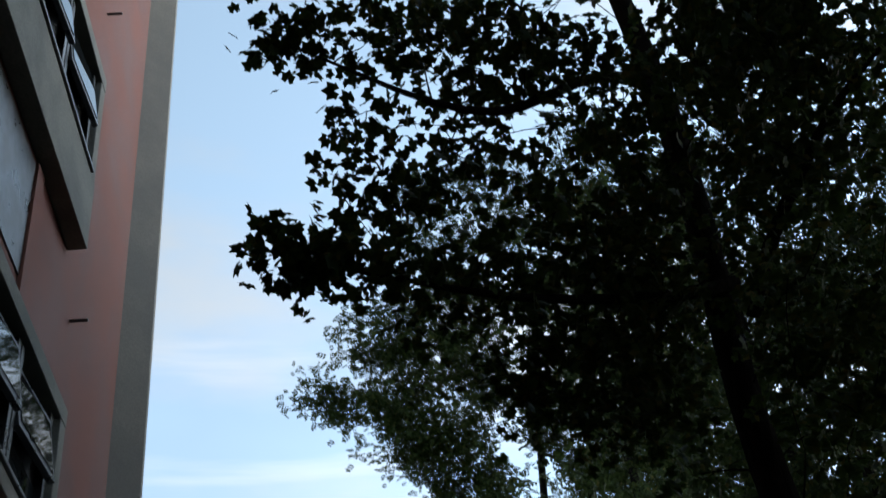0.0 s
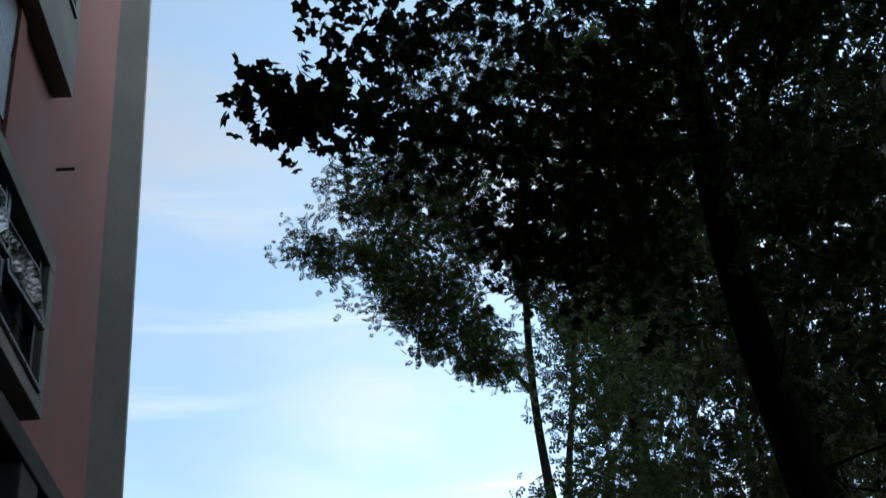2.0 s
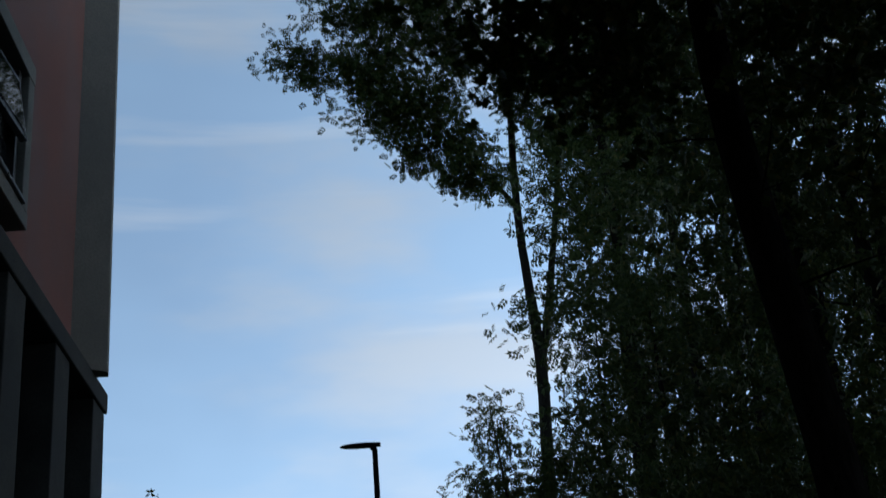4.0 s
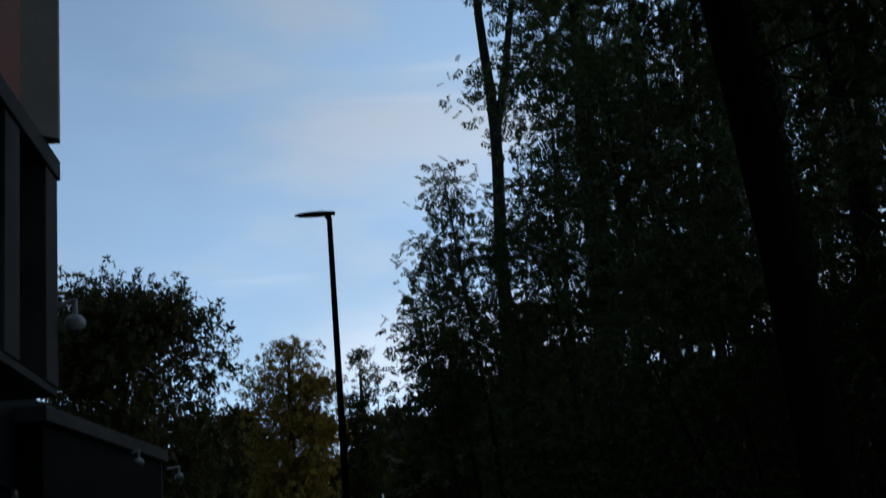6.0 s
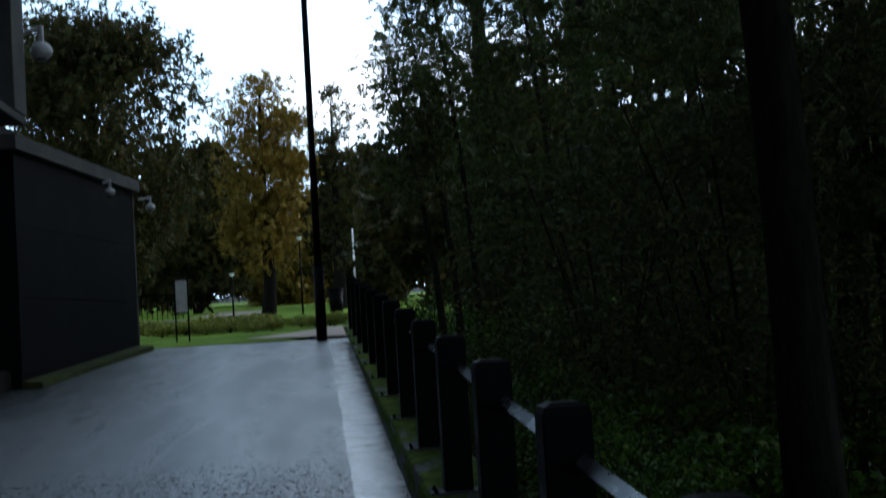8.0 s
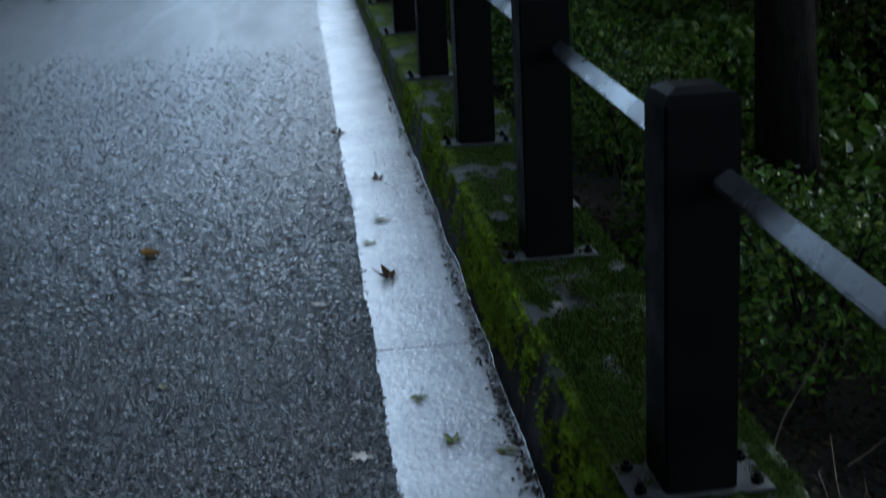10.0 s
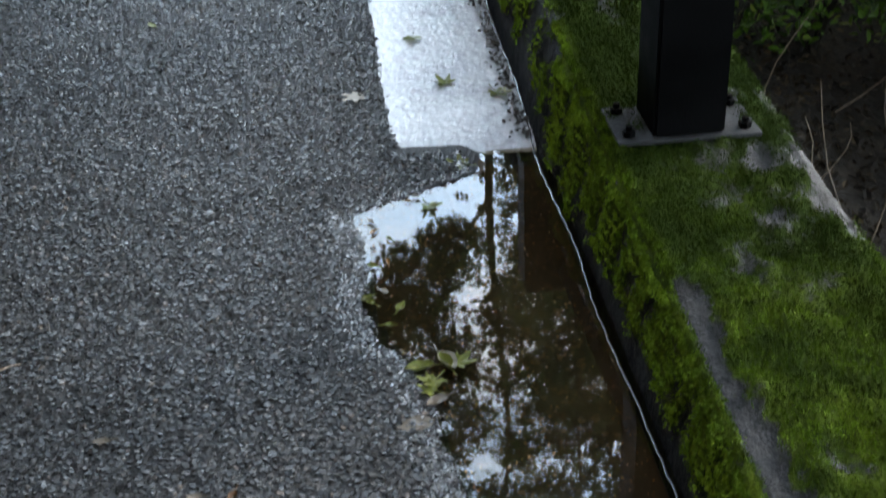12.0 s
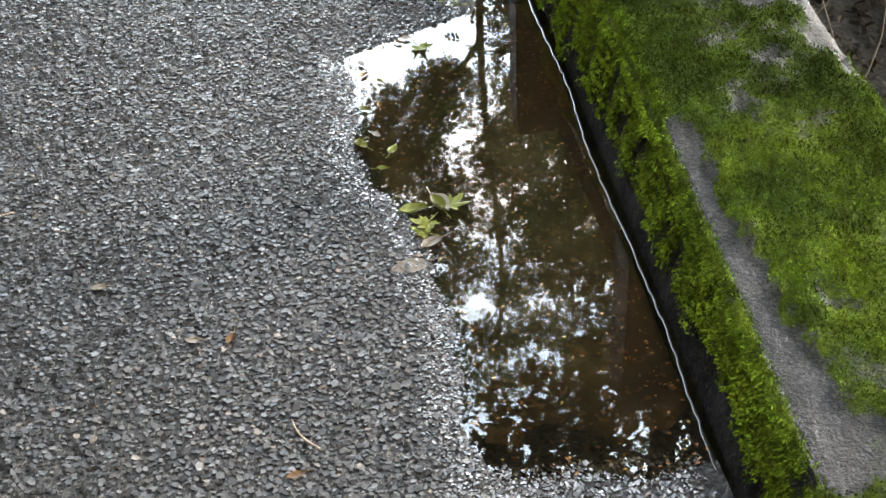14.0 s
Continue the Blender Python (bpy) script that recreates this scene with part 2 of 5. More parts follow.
GRASS = plain("lawn_grass", (0.075, 0.145, 0.014), (0.14, 0.215, 0.022), 0.6, 0.9, 0.8, 25.0, 0.0, 0.05, depth=0.04)
BLACK = plain("black_paint", (0.0014, 0.0014, 0.0015), (0.0026, 0.0026, 0.0028), 8.0, 0.55, 0.15, 150.0, 0.0, 0.025)
STEEL = plain("galvanised_steel", (0.014, 0.0146, 0.0148), (0.032, 0.0327, 0.0332), 12.0, 0.6, 0.5, 120.0, 0.0, 0.2)
RAILMAT = plain("grey_weathered_rail", (0.036, 0.041, 0.047), (0.050, 0.056, 0.063), 6.0, 0.26, 0.25, 220.0, 0.0, 0.6, 0.001)
PINK = plain("terracotta_render", (0.165, 0.056, 0.038), (0.225, 0.080, 0.056), 1.6, 0.85, 0.5, 130.0, depth=0.006)
CONCRETE = plain("grey_concrete", (0.165, 0.143, 0.112), (0.245, 0.215, 0.172), 1.3, 0.75, 0.35, 70.0)
DARKFRAME = plain("dark_window_frame", (0.02, 0.02, 0.021), (0.035, 0.035, 0.036), 6.0, 0.35, 0.1)
PANEL = plain("dark_slate_cladding", (0.0034, 0.0036, 0.0039), (0.0085, 0.009, 0.0095), 1.5, 0.75, 0.3, 40.0, 0.0, 0.02)
# grey concrete again, darkened to carry the shade low on the buildings
PIER = plain("shaded_concrete", (0.03, 0.03, 0.027), (0.065, 0.063, 0.056), 1.3, 0.8, 0.35, 70.0, 0.0, 0.08)
WHITE = plain("white_plastic", (0.62, 0.62, 0.60), (0.75, 0.75, 0.73), 6.0, 0.4, 0.1)
BAYGREY = plain("stained_bay_concrete", (0.155, 0.150, 0.130), (0.245, 0.236, 0.203), 1.8, 0.8, 0.4, 60.0, 0.0, 0.1)
CASING = plain("grey_casing", (0.20, 0.19, 0.19), (0.30, 0.29, 0.28), 6.0, 0.5, 0.1)
KERBMOSS = plain("dull_kerb_moss", (0.028, 0.034, 0.012), (0.055, 0.062, 0.020), 3.0, 0.9, 0.7, 40.0, 0.0, 0.05)
STALK = plain("dry_stalk", (0.06, 0.042, 0.026), (0.11, 0.08, 0.05), 12.0, 0.8, 0.3)
PATH = plain("sandy_path", (0.24, 0.17, 0.12), (0.34, 0.25, 0.19), 1.2, 0.8, 0.4, 40.0)
DRYLEAF = leaf_material("fallen_leaf", (0.03, 0.014, 0.006), (0.08, 0.038, 0.014), (0.16, 0.085, 0.025), 0.35, 0.1)
CRUMB = leaf_material("leaf_crumb", (0.10, 0.045, 0.015), (0.22, 0.11, 0.035), (0.30, 0.22, 0.06), 0.4, 0.1)
ORANGELEAF = leaf_material("orange_fallen_leaf", (0.20, 0.095, 0.025), (0.30, 0.15, 0.04), (0.14, 0.06, 0.02), 0.4, 0.1)
WETLEAF = leaf_material("sodden_leaf", (0.075, 0.06, 0.045), (0.125, 0.10, 0.075), (0.10, 0.065, 0.045), 0.2, 0.2)
GREENLEAF = leaf_material("fallen_green_leaf", (0.07, 0.085, 0.022), (0.14, 0.15, 0.035), (0.24, 0.17, 0.04), 0.3, 0.1)
PALELEAF = leaf_material("pale_leaf_underside", (0.27, 0.26, 0.22), (0.35, 0.31, 0.26), (0.32, 0.22, 0.17), 0.35, 0.1)


# ---- mesh helpers ----
def mesh_object(name, verts, faces, material, parent=None, label="", smooth=False):
    """verts: N x 3; faces: an M x k array, or a list of tuples."""
    me = bpy.data.meshes.new(name)
    if isinstance(faces, np.ndarray):
        v, f = np.asarray(verts, dtype=np.float32), np.asarray(faces, dtype=np.int32)
        m, k = f.shape
        me.vertices.add(len(v))
        me.vertices.foreach_set("co", v.ravel())
        me.loops.add(m * k)
        me.loops.foreach_set("vertex_index", f.ravel())
        me.polygons.add(m)
        me.polygons.foreach_set("loop_start", np.arange(0, m * k, k, dtype=np.int32))
        me.update(calc_edges=True)
    else:
        me.from_pydata([tuple(p) for p in verts], [], [tuple(f) for f in faces])
    if smooth:
        me.polygons.foreach_set("use_smooth", np.ones(len(me.polygons), dtype=bool))
    me.materials.append(material)
    ob = new(name, me)
    if parent:
        ob.parent = parent
    if label:
        ob["label"] = label
    return ob


def part(name, bm, material, parent=None, label="", smooth=False):
    me = bpy.data.meshes.new(name)
    bm.normal_update()
    bm.to_mesh(me)
    bm.free()
    if smooth:
        me.polygons.foreach_set("use_smooth", np.ones(len(me.polygons), dtype=bool))
    me.materials.append(material)
    ob = new(name, me)
    if parent:
        ob.parent = parent
    if label:
        ob["label"] = label
    return ob


def thing(name, label, category, group="", at=(0, 0, 0), rz=0.0, kind=""):
    ob = new(name)
    ob.empty_display_size = 0.1
    ob.matrix_basis = pose(*at, 0, 0, rz)
    return tagged(ob, label, category, group, kind)


def box(x0, x1, y0, y1, z0, z1, bevel=0.0, bm=None):
    bm = bm or bmesh.new()
    r = bmesh.ops.create_cube(bm, size=1.0, matrix=Matrix.Translation(((x0 + x1) / 2, (y0 + y1) / 2, (z0 + z1) / 2)) @ Matrix.Diagonal((abs(x1 - x0), abs(y1 - y0), abs(z1 - z0), 1)))
    if bevel:
        edges = list({e for v in r["verts"] for e in v.link_edges})
        bmesh.ops.bevel(bm, geom=edges, offset=bevel, segments=2, affect="EDGES", profile=0.5)
    return bm


def rod(a, b, r0, r1=None, sides=10, bm=None):
    bm = bm or bmesh.new()
    a, b = Vector(a), Vector(b)
    d = b - a
    m = Matrix.Translation((a + b) / 2) @ d.to_track_quat("Z", "Y").to_matrix().to_4x4()
    bmesh.ops.create_cone(bm, cap_ends=True, segments=sides, radius1=r0, radius2=r0 if r1 is None else r1, depth=d.length, matrix=m)
    return bm


def tubes(lines, sides=6):
    """Joined tapered tubes; lines: lists of (point, radius)."""
    vs, fs, base = [], [], 0
    ang = np.linspace(0, 2 * np.pi, sides, endpoint=False)
    ca, sa = np.cos(ang)[:, None], np.sin(ang)[:, None]
    ring = np.arange(sides)
    nxt = (ring + 1) % sides
    for line in lines:
        p = np.array([q[0] for q in line], dtype=float)
        r = np.array([q[1] for q in line])
        t = np.gradient(p, axis=0)
        t /= np.linalg.norm(t, axis=1)[:, None] + 1e-9
        up = np.array((0.31, 0.17, 0.94)) if abs(t[0][2]) < 0.8 else np.array((0.95, 0.3, 0.1))
        for i in range(len(p)):
            u = np.cross(t[i], up)
            u /= np.linalg.norm(u) + 1e-9
            w = np.cross(t[i], u)
            vs.append(p[i] + r[i] * (ca * u + sa * w))
            if i:
                a, b = base + (i - 1) * sides, base + i * sides
                fs.append(np.stack([a + ring, a + nxt, b + nxt, b + ring], 1))
        base += len(p) * sides
    return np.concatenate(vs), np.concatenate(fs)


def spot(az, el, d):
    """A place by its heading and height in degrees seen from the eye, and its distance along the ground."""
    a = radians(az)
    return np.array((math.sin(a) * d, math.cos(a) * d, EYE.z + math.tan(radians(el)) * d))


# ---- leaves ----
def kite(cx, cy, ang, length, width, droop=0.0, base=0.0):
    c, s = math.cos(ang), math.sin(ang)
    pts = [(base, 0, 0), (length * 0.42, width / 2, 0.02 * length), (length, 0, -droop * length), (length * 0.42, -width / 2, 0.02 * length)]
    return [(cx + c * x - s * y, cy + s * x + c * y, z) for x, y, z in pts]


def maple_leaf():
    q = []
    for ang, ln, wd in ((90, 0.60, 0.52), (38, 0.55, 0.48), (142, 0.55, 0.48), (-12, 0.42, 0.40), (192, 0.42, 0.40)):
        q += kite(0, 0.1, radians(ang), ln, wd, 0.15)
    return np.array(q)


def ash_leaf():
    q = kite(0, 0.78, radians(90), 0.38, 0.20, 0.25)
    for y in (0.72, 0.48, 0.24):
        q += kite(0, y, radians(38), 0.38, 0.19, 0.3) + kite(0, y, radians(142), 0.38, 0.19, 0.3)
    return np.array(q)


def oval_leaf():
    a, b = [(0, 0, 0), (0.27, 0.28, 0.05), (0.25, 0.66, 0.03), (0, 1, -0.12)], [(0, 0, 0), (0, 1, -0.12), (-0.25, 0.66, 0.03), (-0.27, 0.28, 0.05)]
    return np.array(a + b, dtype=float)


def spray_leaf():
    """A small bunch of five leaves at the end of a twig, for trees far off."""
    q = []
    for k in range(6):
        q += kite(0.1 * math.sin(k * 2.1), 0.1 * math.cos(k * 2.9), radians(61 * k + 7), 0.62, 0.30, 0.35 * math.sin(k * 1.7))
    return np.array(q)


SHAPES = {"maple": maple_leaf(), "ash": ash_leaf(), "oval": oval_leaf(), "spray": spray_leaf()}


def scatter(shape, pos, size, rng, tilt=35.0, hang=0.0):
    """Leaves of one shape at the given places: verts and quads."""
    t = SHAPES[shape]
    n = len(pos)
    yaw = rng.uniform(0, 2 * np.pi, n)
    rx, ry = np.radians(rng.normal(hang, tilt, n)), np.radians(rng.normal(0, tilt, n))
    cx, sx, cy, sy, cz, sz = np.cos(rx), np.sin(rx), np.cos(ry), np.sin(ry), np.cos(yaw), np.sin(yaw)
    x = np.stack([cz * cy, sz * cy, -sy], 1)
    y = np.stack([cz * sy * sx - sz * cx, sz * sy * sx + cz * cx, cy * sx], 1)
    z = np.cross(x, y)
    s = (size * rng.uniform(0.65, 1.2, n))[:, None, None]
    v = pos[:, None, :] + s * (t[None, :, 0:1] * x[:, None] + t[None, :, 1:2] * y[:, None] + t[None, :, 2:3] * z[:, None])
    v = v.reshape(-1, 3)
    return v, np.arange(len(v)).reshape(-1, 4)


def ball(center, radius, n, rng):
    """Random places in an ellipsoid, a little denser towards its skin."""
    d = rng.normal(size=(n, 3))
    d /= np.linalg.norm(d, axis=1)[:, None]
    return np.array(center) + d * (rng.uniform(0.1, 1.0, n) ** 0.45)[:, None] * np.array(radius)


def grow(stems, clumps, rng, thin=0.0035, sag=0.12):
    """Branches that join every clump to the nearest wood. stems: lists of (point, radius). Returns branch lines."""
    nodes = [np.array(p) for s in stems for p, r in s]
    rad = [r for s in stems for p, r in s]
    lines = []
    P, Rd = np.array(nodes), np.array(rad)
    first = np.min(np.linalg.norm(clumps[:, None] - P[None], axis=2), axis=1)
    for c in clumps[np.argsort(first)]:
        d = np.linalg.norm(P - c, axis=1) + 0.8 * np.maximum(0, P[:, 2] - c[2] + 0.1)
        i = int(np.argmin(d))
        a, L = P[i], np.linalg.norm(P[i] - c)
        if L < 0.05:
            continue
        mid = (a + c) / 2 + rng.normal(0, 0.07 * L, 3) + np.array((0, 0, sag * L))
        n = 5 if L < 1.5 else 8
        u = np.linspace(0, 1, n)[:, None]
        pts = (1 - u) ** 2 * a + 2 * u * (1 - u) * mid + u ** 2 * c
        r0 = min(Rd[i] * 0.75, thin + 0.012 * L)
        rr = r0 + (thin - r0) * u[:, 0]
        lines.append(list(zip(pts, rr)))
        P, Rd = np.concatenate([P, pts[1:]]), np.concatenate([Rd, rr[1:]])
    return lines


def fuzz(lines, clumps, per, spread, rng, flat=0.6):
    """Places for leaves: about the clumps and along the outer branches."""
    n = len(clumps)
    k = np.repeat(np.arange(n), rng.poisson(per, n))
    off = np.clip(rng.normal(0, 1, (len(k), 3)), -1.45, 1.45) * np.array((spread, spread, spread * flat))
    return clumps[k] + off


def tree(name, label, category, stems, clumps, leaf, size, material, bark, per, spread, seed, tilt=35.0, hang=0.0, group="", sag=0.12, thin=0.0035):
    rng = np.random.default_rng(seed)
    at = stems[0][0][0]
    base = np.array(at)
    ob = thing(name, label, category, group, tuple(base))
    lines = grow(stems, clumps, rng, thin, sag)
    for i, s in enumerate(stems):
        v, f = tubes([s], 12)
        mesh_object("trunk" if i == 0 else "limb", v - base, f, bark, ob, smooth=True)
    v, f = tubes(lines, 5)
    mesh_object("branchwork", v - base, f, bark, ob, smooth=True)["kind"] = "stuff"
    pos = fuzz(lines, clumps, per, spread, rng)
    v, f = scatter(leaf, pos, size, rng, tilt, hang)
    mesh_object("crown", v - base, f, material, ob)["kind"] = "stuff"
    return ob


def stem(points, radii, wob=0.0, seed=0, n=14):
    """A smooth run of (point, radius) through the given points."""
    p, r = np.array(points, dtype=float), np.array(radii, dtype=float)
    u = np.linspace(0, len(p) - 1, n)
    rng = np.random.default_rng(seed)
    out = []
    for k in u:
        q = np.array([np.interp(k, np.arange(len(p)), p[:, j]) for j in range(3)]) + rng.normal(0, wob, 3)
        out.append((q, float(np.interp(k, np.arange(len(r)), r))))
    # round off the bends
    pts = np.array([o[0] for o in out])
    for _ in range(2):
        pts[1:-1] = (pts[:-2] + 2 * pts[1:-1] + pts[2:]) / 4
    return [(pts[i], out[i][1]) for i in range(n)]


# ---- ground, road, gutter, puddle ----
def rise(y):
    """Height of the lane along its length: level by the puddle, then uphill to a crest, then nearly level."""
    y = np.asarray(y, dtype=float)
    a = 0.06 * 0.12 * np.logaddexp(0, (y - 2.62) / 0.12)
    b = 0.036 * 1.0 * np.logaddexp(0, (y - 20.6) / 1.0)
    return a - b + 0.010 / (1 + np.exp(np.clip((y - 1.19) / 0.04, -40, 40)))


def shore(y):
    return 0.045 + 0.105 / (1 + np.exp(np.clip((y - 1.875) / 0.05, -40, 40))) + 0.008 * np.sin(17 * y + 1) + 0.005 * np.sin(41 * y) + np.clip(1.9 * (y - 2.445), 0, 0.26)


def lane_z(x, y):
    x, y = np.asarray(x, dtype=float), np.asarray(y, dtype=float)
    s = shore(y)
    near = np.exp(-np.maximum(0, y - 2.64) / 0.12)
    left = np.minimum(s - x, 0.35) * 0.022 * near + np.maximum(0, s - x - 0.35) * 0.008 * near + np.maximum(0, 0.15 - x) * 0.006 * (1 - near)
    # the near end of the puddle runs out in a film over the paving
    deep = 0.10 + 0.90 / (1 + np.exp(np.clip((1.262 + 0.03 * np.sin(29 * x) - y) / 0.03, -40, 40)))
    bowl = -np.minimum(0.028, 0.30 * np.maximum(0, x - s)) * near * deep
    return rise(y) + np.where(x < s, left, bowl)


def grid(xs, ys, zf):
    X, Y = np.meshgrid(xs, ys)
    Z = zf(X, Y)
    v = np.stack([X, Y, Z], -1).reshape(-1, 3)
    nx, ny = len(xs), len(ys)
    i = (np.arange(ny - 1)[:, None] * nx + np.arange(nx - 1)[None]).ravel()
    return v, np.stack([i, i + 1, i + nx + 1, i + nx], 1)


def steps(*runs):
    """Uneven grid lines: (start, end, step) runs."""
    out = [np.arange(a, b, s) for a, b, s in runs]
    return np.concatenate(out + [np.array([runs[-1][1]])])


def land(x, y):
    z = rise(y) - 0.05
    right = np.maximum(0, x - 0.93)
    fall = 0.35 * (1 - np.exp(-right / 0.3)) + 0.32 * np.minimum(right, 7) + 0.03 * np.maximum(0, right - 7) * (right < 40)
    keep = 1 / (1 + np.exp((y - 26) / 2.0))
    z = z - fall * keep
    return z + 0.05 * np.sin(0.9 * x + 0.4 * y) * np.cos(0.7 * y) * (right > 0.3) + 0.0 * x


v, f = grid(steps((-400, -60, 30), (-60, -8, 4), (-8, 0.9, 0.8), (0.9, 8, 0.25), (8, 40, 3), (40, 400, 30)),
            steps((-200, -20, 20), (-20, 26, 0.5), (26, 80, 3), (80, 900, 50)), land)
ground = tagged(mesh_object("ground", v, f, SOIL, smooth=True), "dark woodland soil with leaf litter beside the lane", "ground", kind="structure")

v, f = grid(steps((-4.2, -1.2, 0.3), (-1.2, -0.1, 0.05), (-0.1, 0.48, 0.015)), steps((-14, 0.6, 0.5), (0.6, 3.0, 0.02), (3.0, 6, 0.1), (6, 21.2, 0.4)), lane_z)
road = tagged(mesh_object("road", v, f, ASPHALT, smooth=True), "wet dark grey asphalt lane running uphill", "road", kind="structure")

# silt on the bed of the puddle, clear of the asphalt by a few millimetres
v, f = grid(steps((0.02, 0.476, 0.015)), steps((1.24, 2.64, 0.02)), lambda x, y: np.maximum(lane_z(x, y) + 0.004, -0.05) - 0.02 * ((x < shore(y) + 0.015) | (y < 1.300 + 0.03 * np.sin(29 * x) + 0.012 * np.sin(83 * x))))
bed = tagged(mesh_object("puddle_bed", v, f, BED, smooth=True), "brown silt on the bed of the puddle", "silt", kind="structure")
bm = bmesh.new()
bmesh.ops.create_grid(bm, x_segments=4, y_segments=8, size=0.5, matrix=pose(0.22, 1.95, 0.0) @ Matrix.Diagonal((0.54, 1.6, 1, 1)))
puddle = tagged(part("puddle", bm, WATER), "still brown puddle reflecting trees and sky in the gutter", "puddle", kind="structure")

# concrete gutter slabs along the wall
gutter = thing("gutter", "wet pale concrete gutter slabs along a mossy wall", "gutter", kind="structure")
GUT = [2.70, 3.66] + [3.66 + 0.96 * 1.9 * k for k in range(1, 10)]
for k in range(len(GUT) - 1):
    a, b = GUT[k] + 0.004, min(GUT[k + 1], 20.8) - 0.004
    if b < a + 0.1:
        continue
    ys = np.linspace(a, b, 40)
    xs = np.linspace(0.15, 0.478, 10)
    rg = np.random.default_rng(40 + k)
    wob = np.cumsum(rg.normal(0, 0.0022, 40))
    wob -= np.linspace(wob[0], wob[-1], 40)
    vv, ff = grid(xs, ys, lambda x, y: rise(y) + 0.0024)
    vv = vv.reshape(40, 10, 3)
    # the first slab ends in a rounded corner and dips into the water
    corner = 0.05 * np.exp(-(ys - a) / 0.02) if k == 0 else 0 * ys
    vv[:, 0, 0] += wob + rg.normal(0, 0.0016, 40) + corner
    vv[:, 1, 0] += np.maximum(0, vv[:, 0, 0] + 0.02 - vv[:, 1, 0])
    if k == 0:
        vv[0, :, 2] -= 0.014
        vv[0, :, 1] -= 0.02 + rg.uniform(0, 0.012, 10)
    mesh_object("slab", vv.reshape(-1, 3), ff, GUTTER, gutter)


# ---- low wall with moss ----
def wall_top(y):
    return 0.062 + 0.0586 * np.asarray(y, dtype=float)


def section(u, y):
    """The wall's outline: u runs from the foot on the lane side over the top to the woodland side."""
    t = wall_top(y)
    foot = np.minimum(lane_z(np.full_like(y, 0.477), y), 0.06 * np.maximum(y - 2.62, 0)) - 0.06
    pu = np.array([0.0, 0.30, 0.36, 0.40, 0.88, 0.92, 1.0])
    x = np.interp(u, pu, [0.476, 0.538, 0.549, 0.560, 0.905, 0.925, 0.945])
    zt = np.interp(u, pu, [0.0, 0.93, 0.988, 1.0, 1.0, 0.97, 0.0])
    z = np.where(u < 0.92, foot + (t - foot) * zt, t - 0.7 + 0.68 * zt)
    x = x - 0.0100 * np.maximum(0, y - 2.3) * np.clip(u / 0.36, 0, 1)
    return x, z


def moss_amount(x, y, u):
    """How much moss grows at a place of the wall."""
    out = np.empty(len(x))
    for i in range(len(x)):
        p = Vector((x[i] * 3.2, y[i] * 2.2, u[i] * 2))
        n = noise.fractal(p, 1.0, 2.0, 4) * 0.5 + 0.74
        n += 0.25 * noise.noise(Vector((x[i] * 14, y[i] * 14, 3)))
        # bare concrete along the arris by the puddle, and in scuffed patches round the posts
        if 0.355 < u[i] < 0.60:
            edge = 0.485 + 0.035 * noise.noise(Vector((4.1, y[i] * 6, 2.0))) + 0.02 * noise.noise(Vector((u[i] * 40, y[i] * 30, 5.0)))
            n -= 0.72 * max(0.0, min(1.0, (edge - u[i]) / 0.05 + 0.9 * noise.noise(Vector((u[i] * 90, y[i] * 60, 6.0))))) * max(0.0, min(1.0, (1.84 - y[i]) * 12)) * max(0.0, min(1.0, (y[i] - 1.0) * 14))
        if u[i] > 0.37 and y[i] > 1.9:
            n -= 1.5 * max(0.0, noise.noise(Vector((x[i] * 9, y[i] * 5.5, 8.3))) - 0.22)
        if u[i] > 0.80 and 1.9 < y[i] < 2.2:
            n -= 0.4 * max(0.0, 1 - abs(u[i] - 0.885) / 0.022)
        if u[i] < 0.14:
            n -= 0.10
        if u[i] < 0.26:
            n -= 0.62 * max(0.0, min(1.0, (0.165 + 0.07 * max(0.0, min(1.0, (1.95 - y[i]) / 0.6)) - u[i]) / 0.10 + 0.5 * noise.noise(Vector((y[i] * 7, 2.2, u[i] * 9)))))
        # tufts hang in streaks on the lane side; dark wall between stands for shadow
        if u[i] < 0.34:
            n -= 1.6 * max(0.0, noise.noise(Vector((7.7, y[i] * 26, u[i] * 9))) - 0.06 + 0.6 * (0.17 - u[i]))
        out[i] = n
    return np.clip(out, 0, 1)


us = np.concatenate([np.linspace(0, 0.30, 14), np.linspace(0.315, 0.40, 8), np.linspace(0.42, 0.88, 26), np.linspace(0.895, 1.0, 6)])
ys = steps((-9, 0.4, 0.3), (0.4, 4.2, 0.02), (4.2, 8, 0.06), (8, 20.6, 0.25))
U, Y = np.meshgrid(us, ys)
X, Z = section(U.ravel(), Y.ravel())
Yr = Y.ravel()
MO = moss_amount(X, Yr, U.ravel())
swell = np.array([0.011 * noise.fractal(Vector((a * 14, b * 14, c * 14)), 1.0, 2.0, 3) + 0.007 * noise.noise(Vector((a * 45, b * 45, c * 45))) for a, b, c in zip(X, Yr, Z)])
swell = swell + np.where(U.ravel() < 0.33, 0.010 * np.array([noise.noise(Vector((3.3, b * 34, c * 11))) for b, c in zip(Yr, Z)]), 0.0)
swell = np.where(MO > 0.45, np.abs(swell) * 1.4 + 0.004, swell * 0.35)
ux, uz = np.where(U.ravel() < 0.34, -0.95, 0.0), np.where(U.ravel() < 0.34, 0.3, 1.0)
V = np.stack([X + ux * swell, Yr, Z + uz * swell], 1)
nx, ny = len(us), len(ys)
i = (np.arange(ny - 1)[:, None] * nx + np.arange(nx - 1)[None]).ravel()
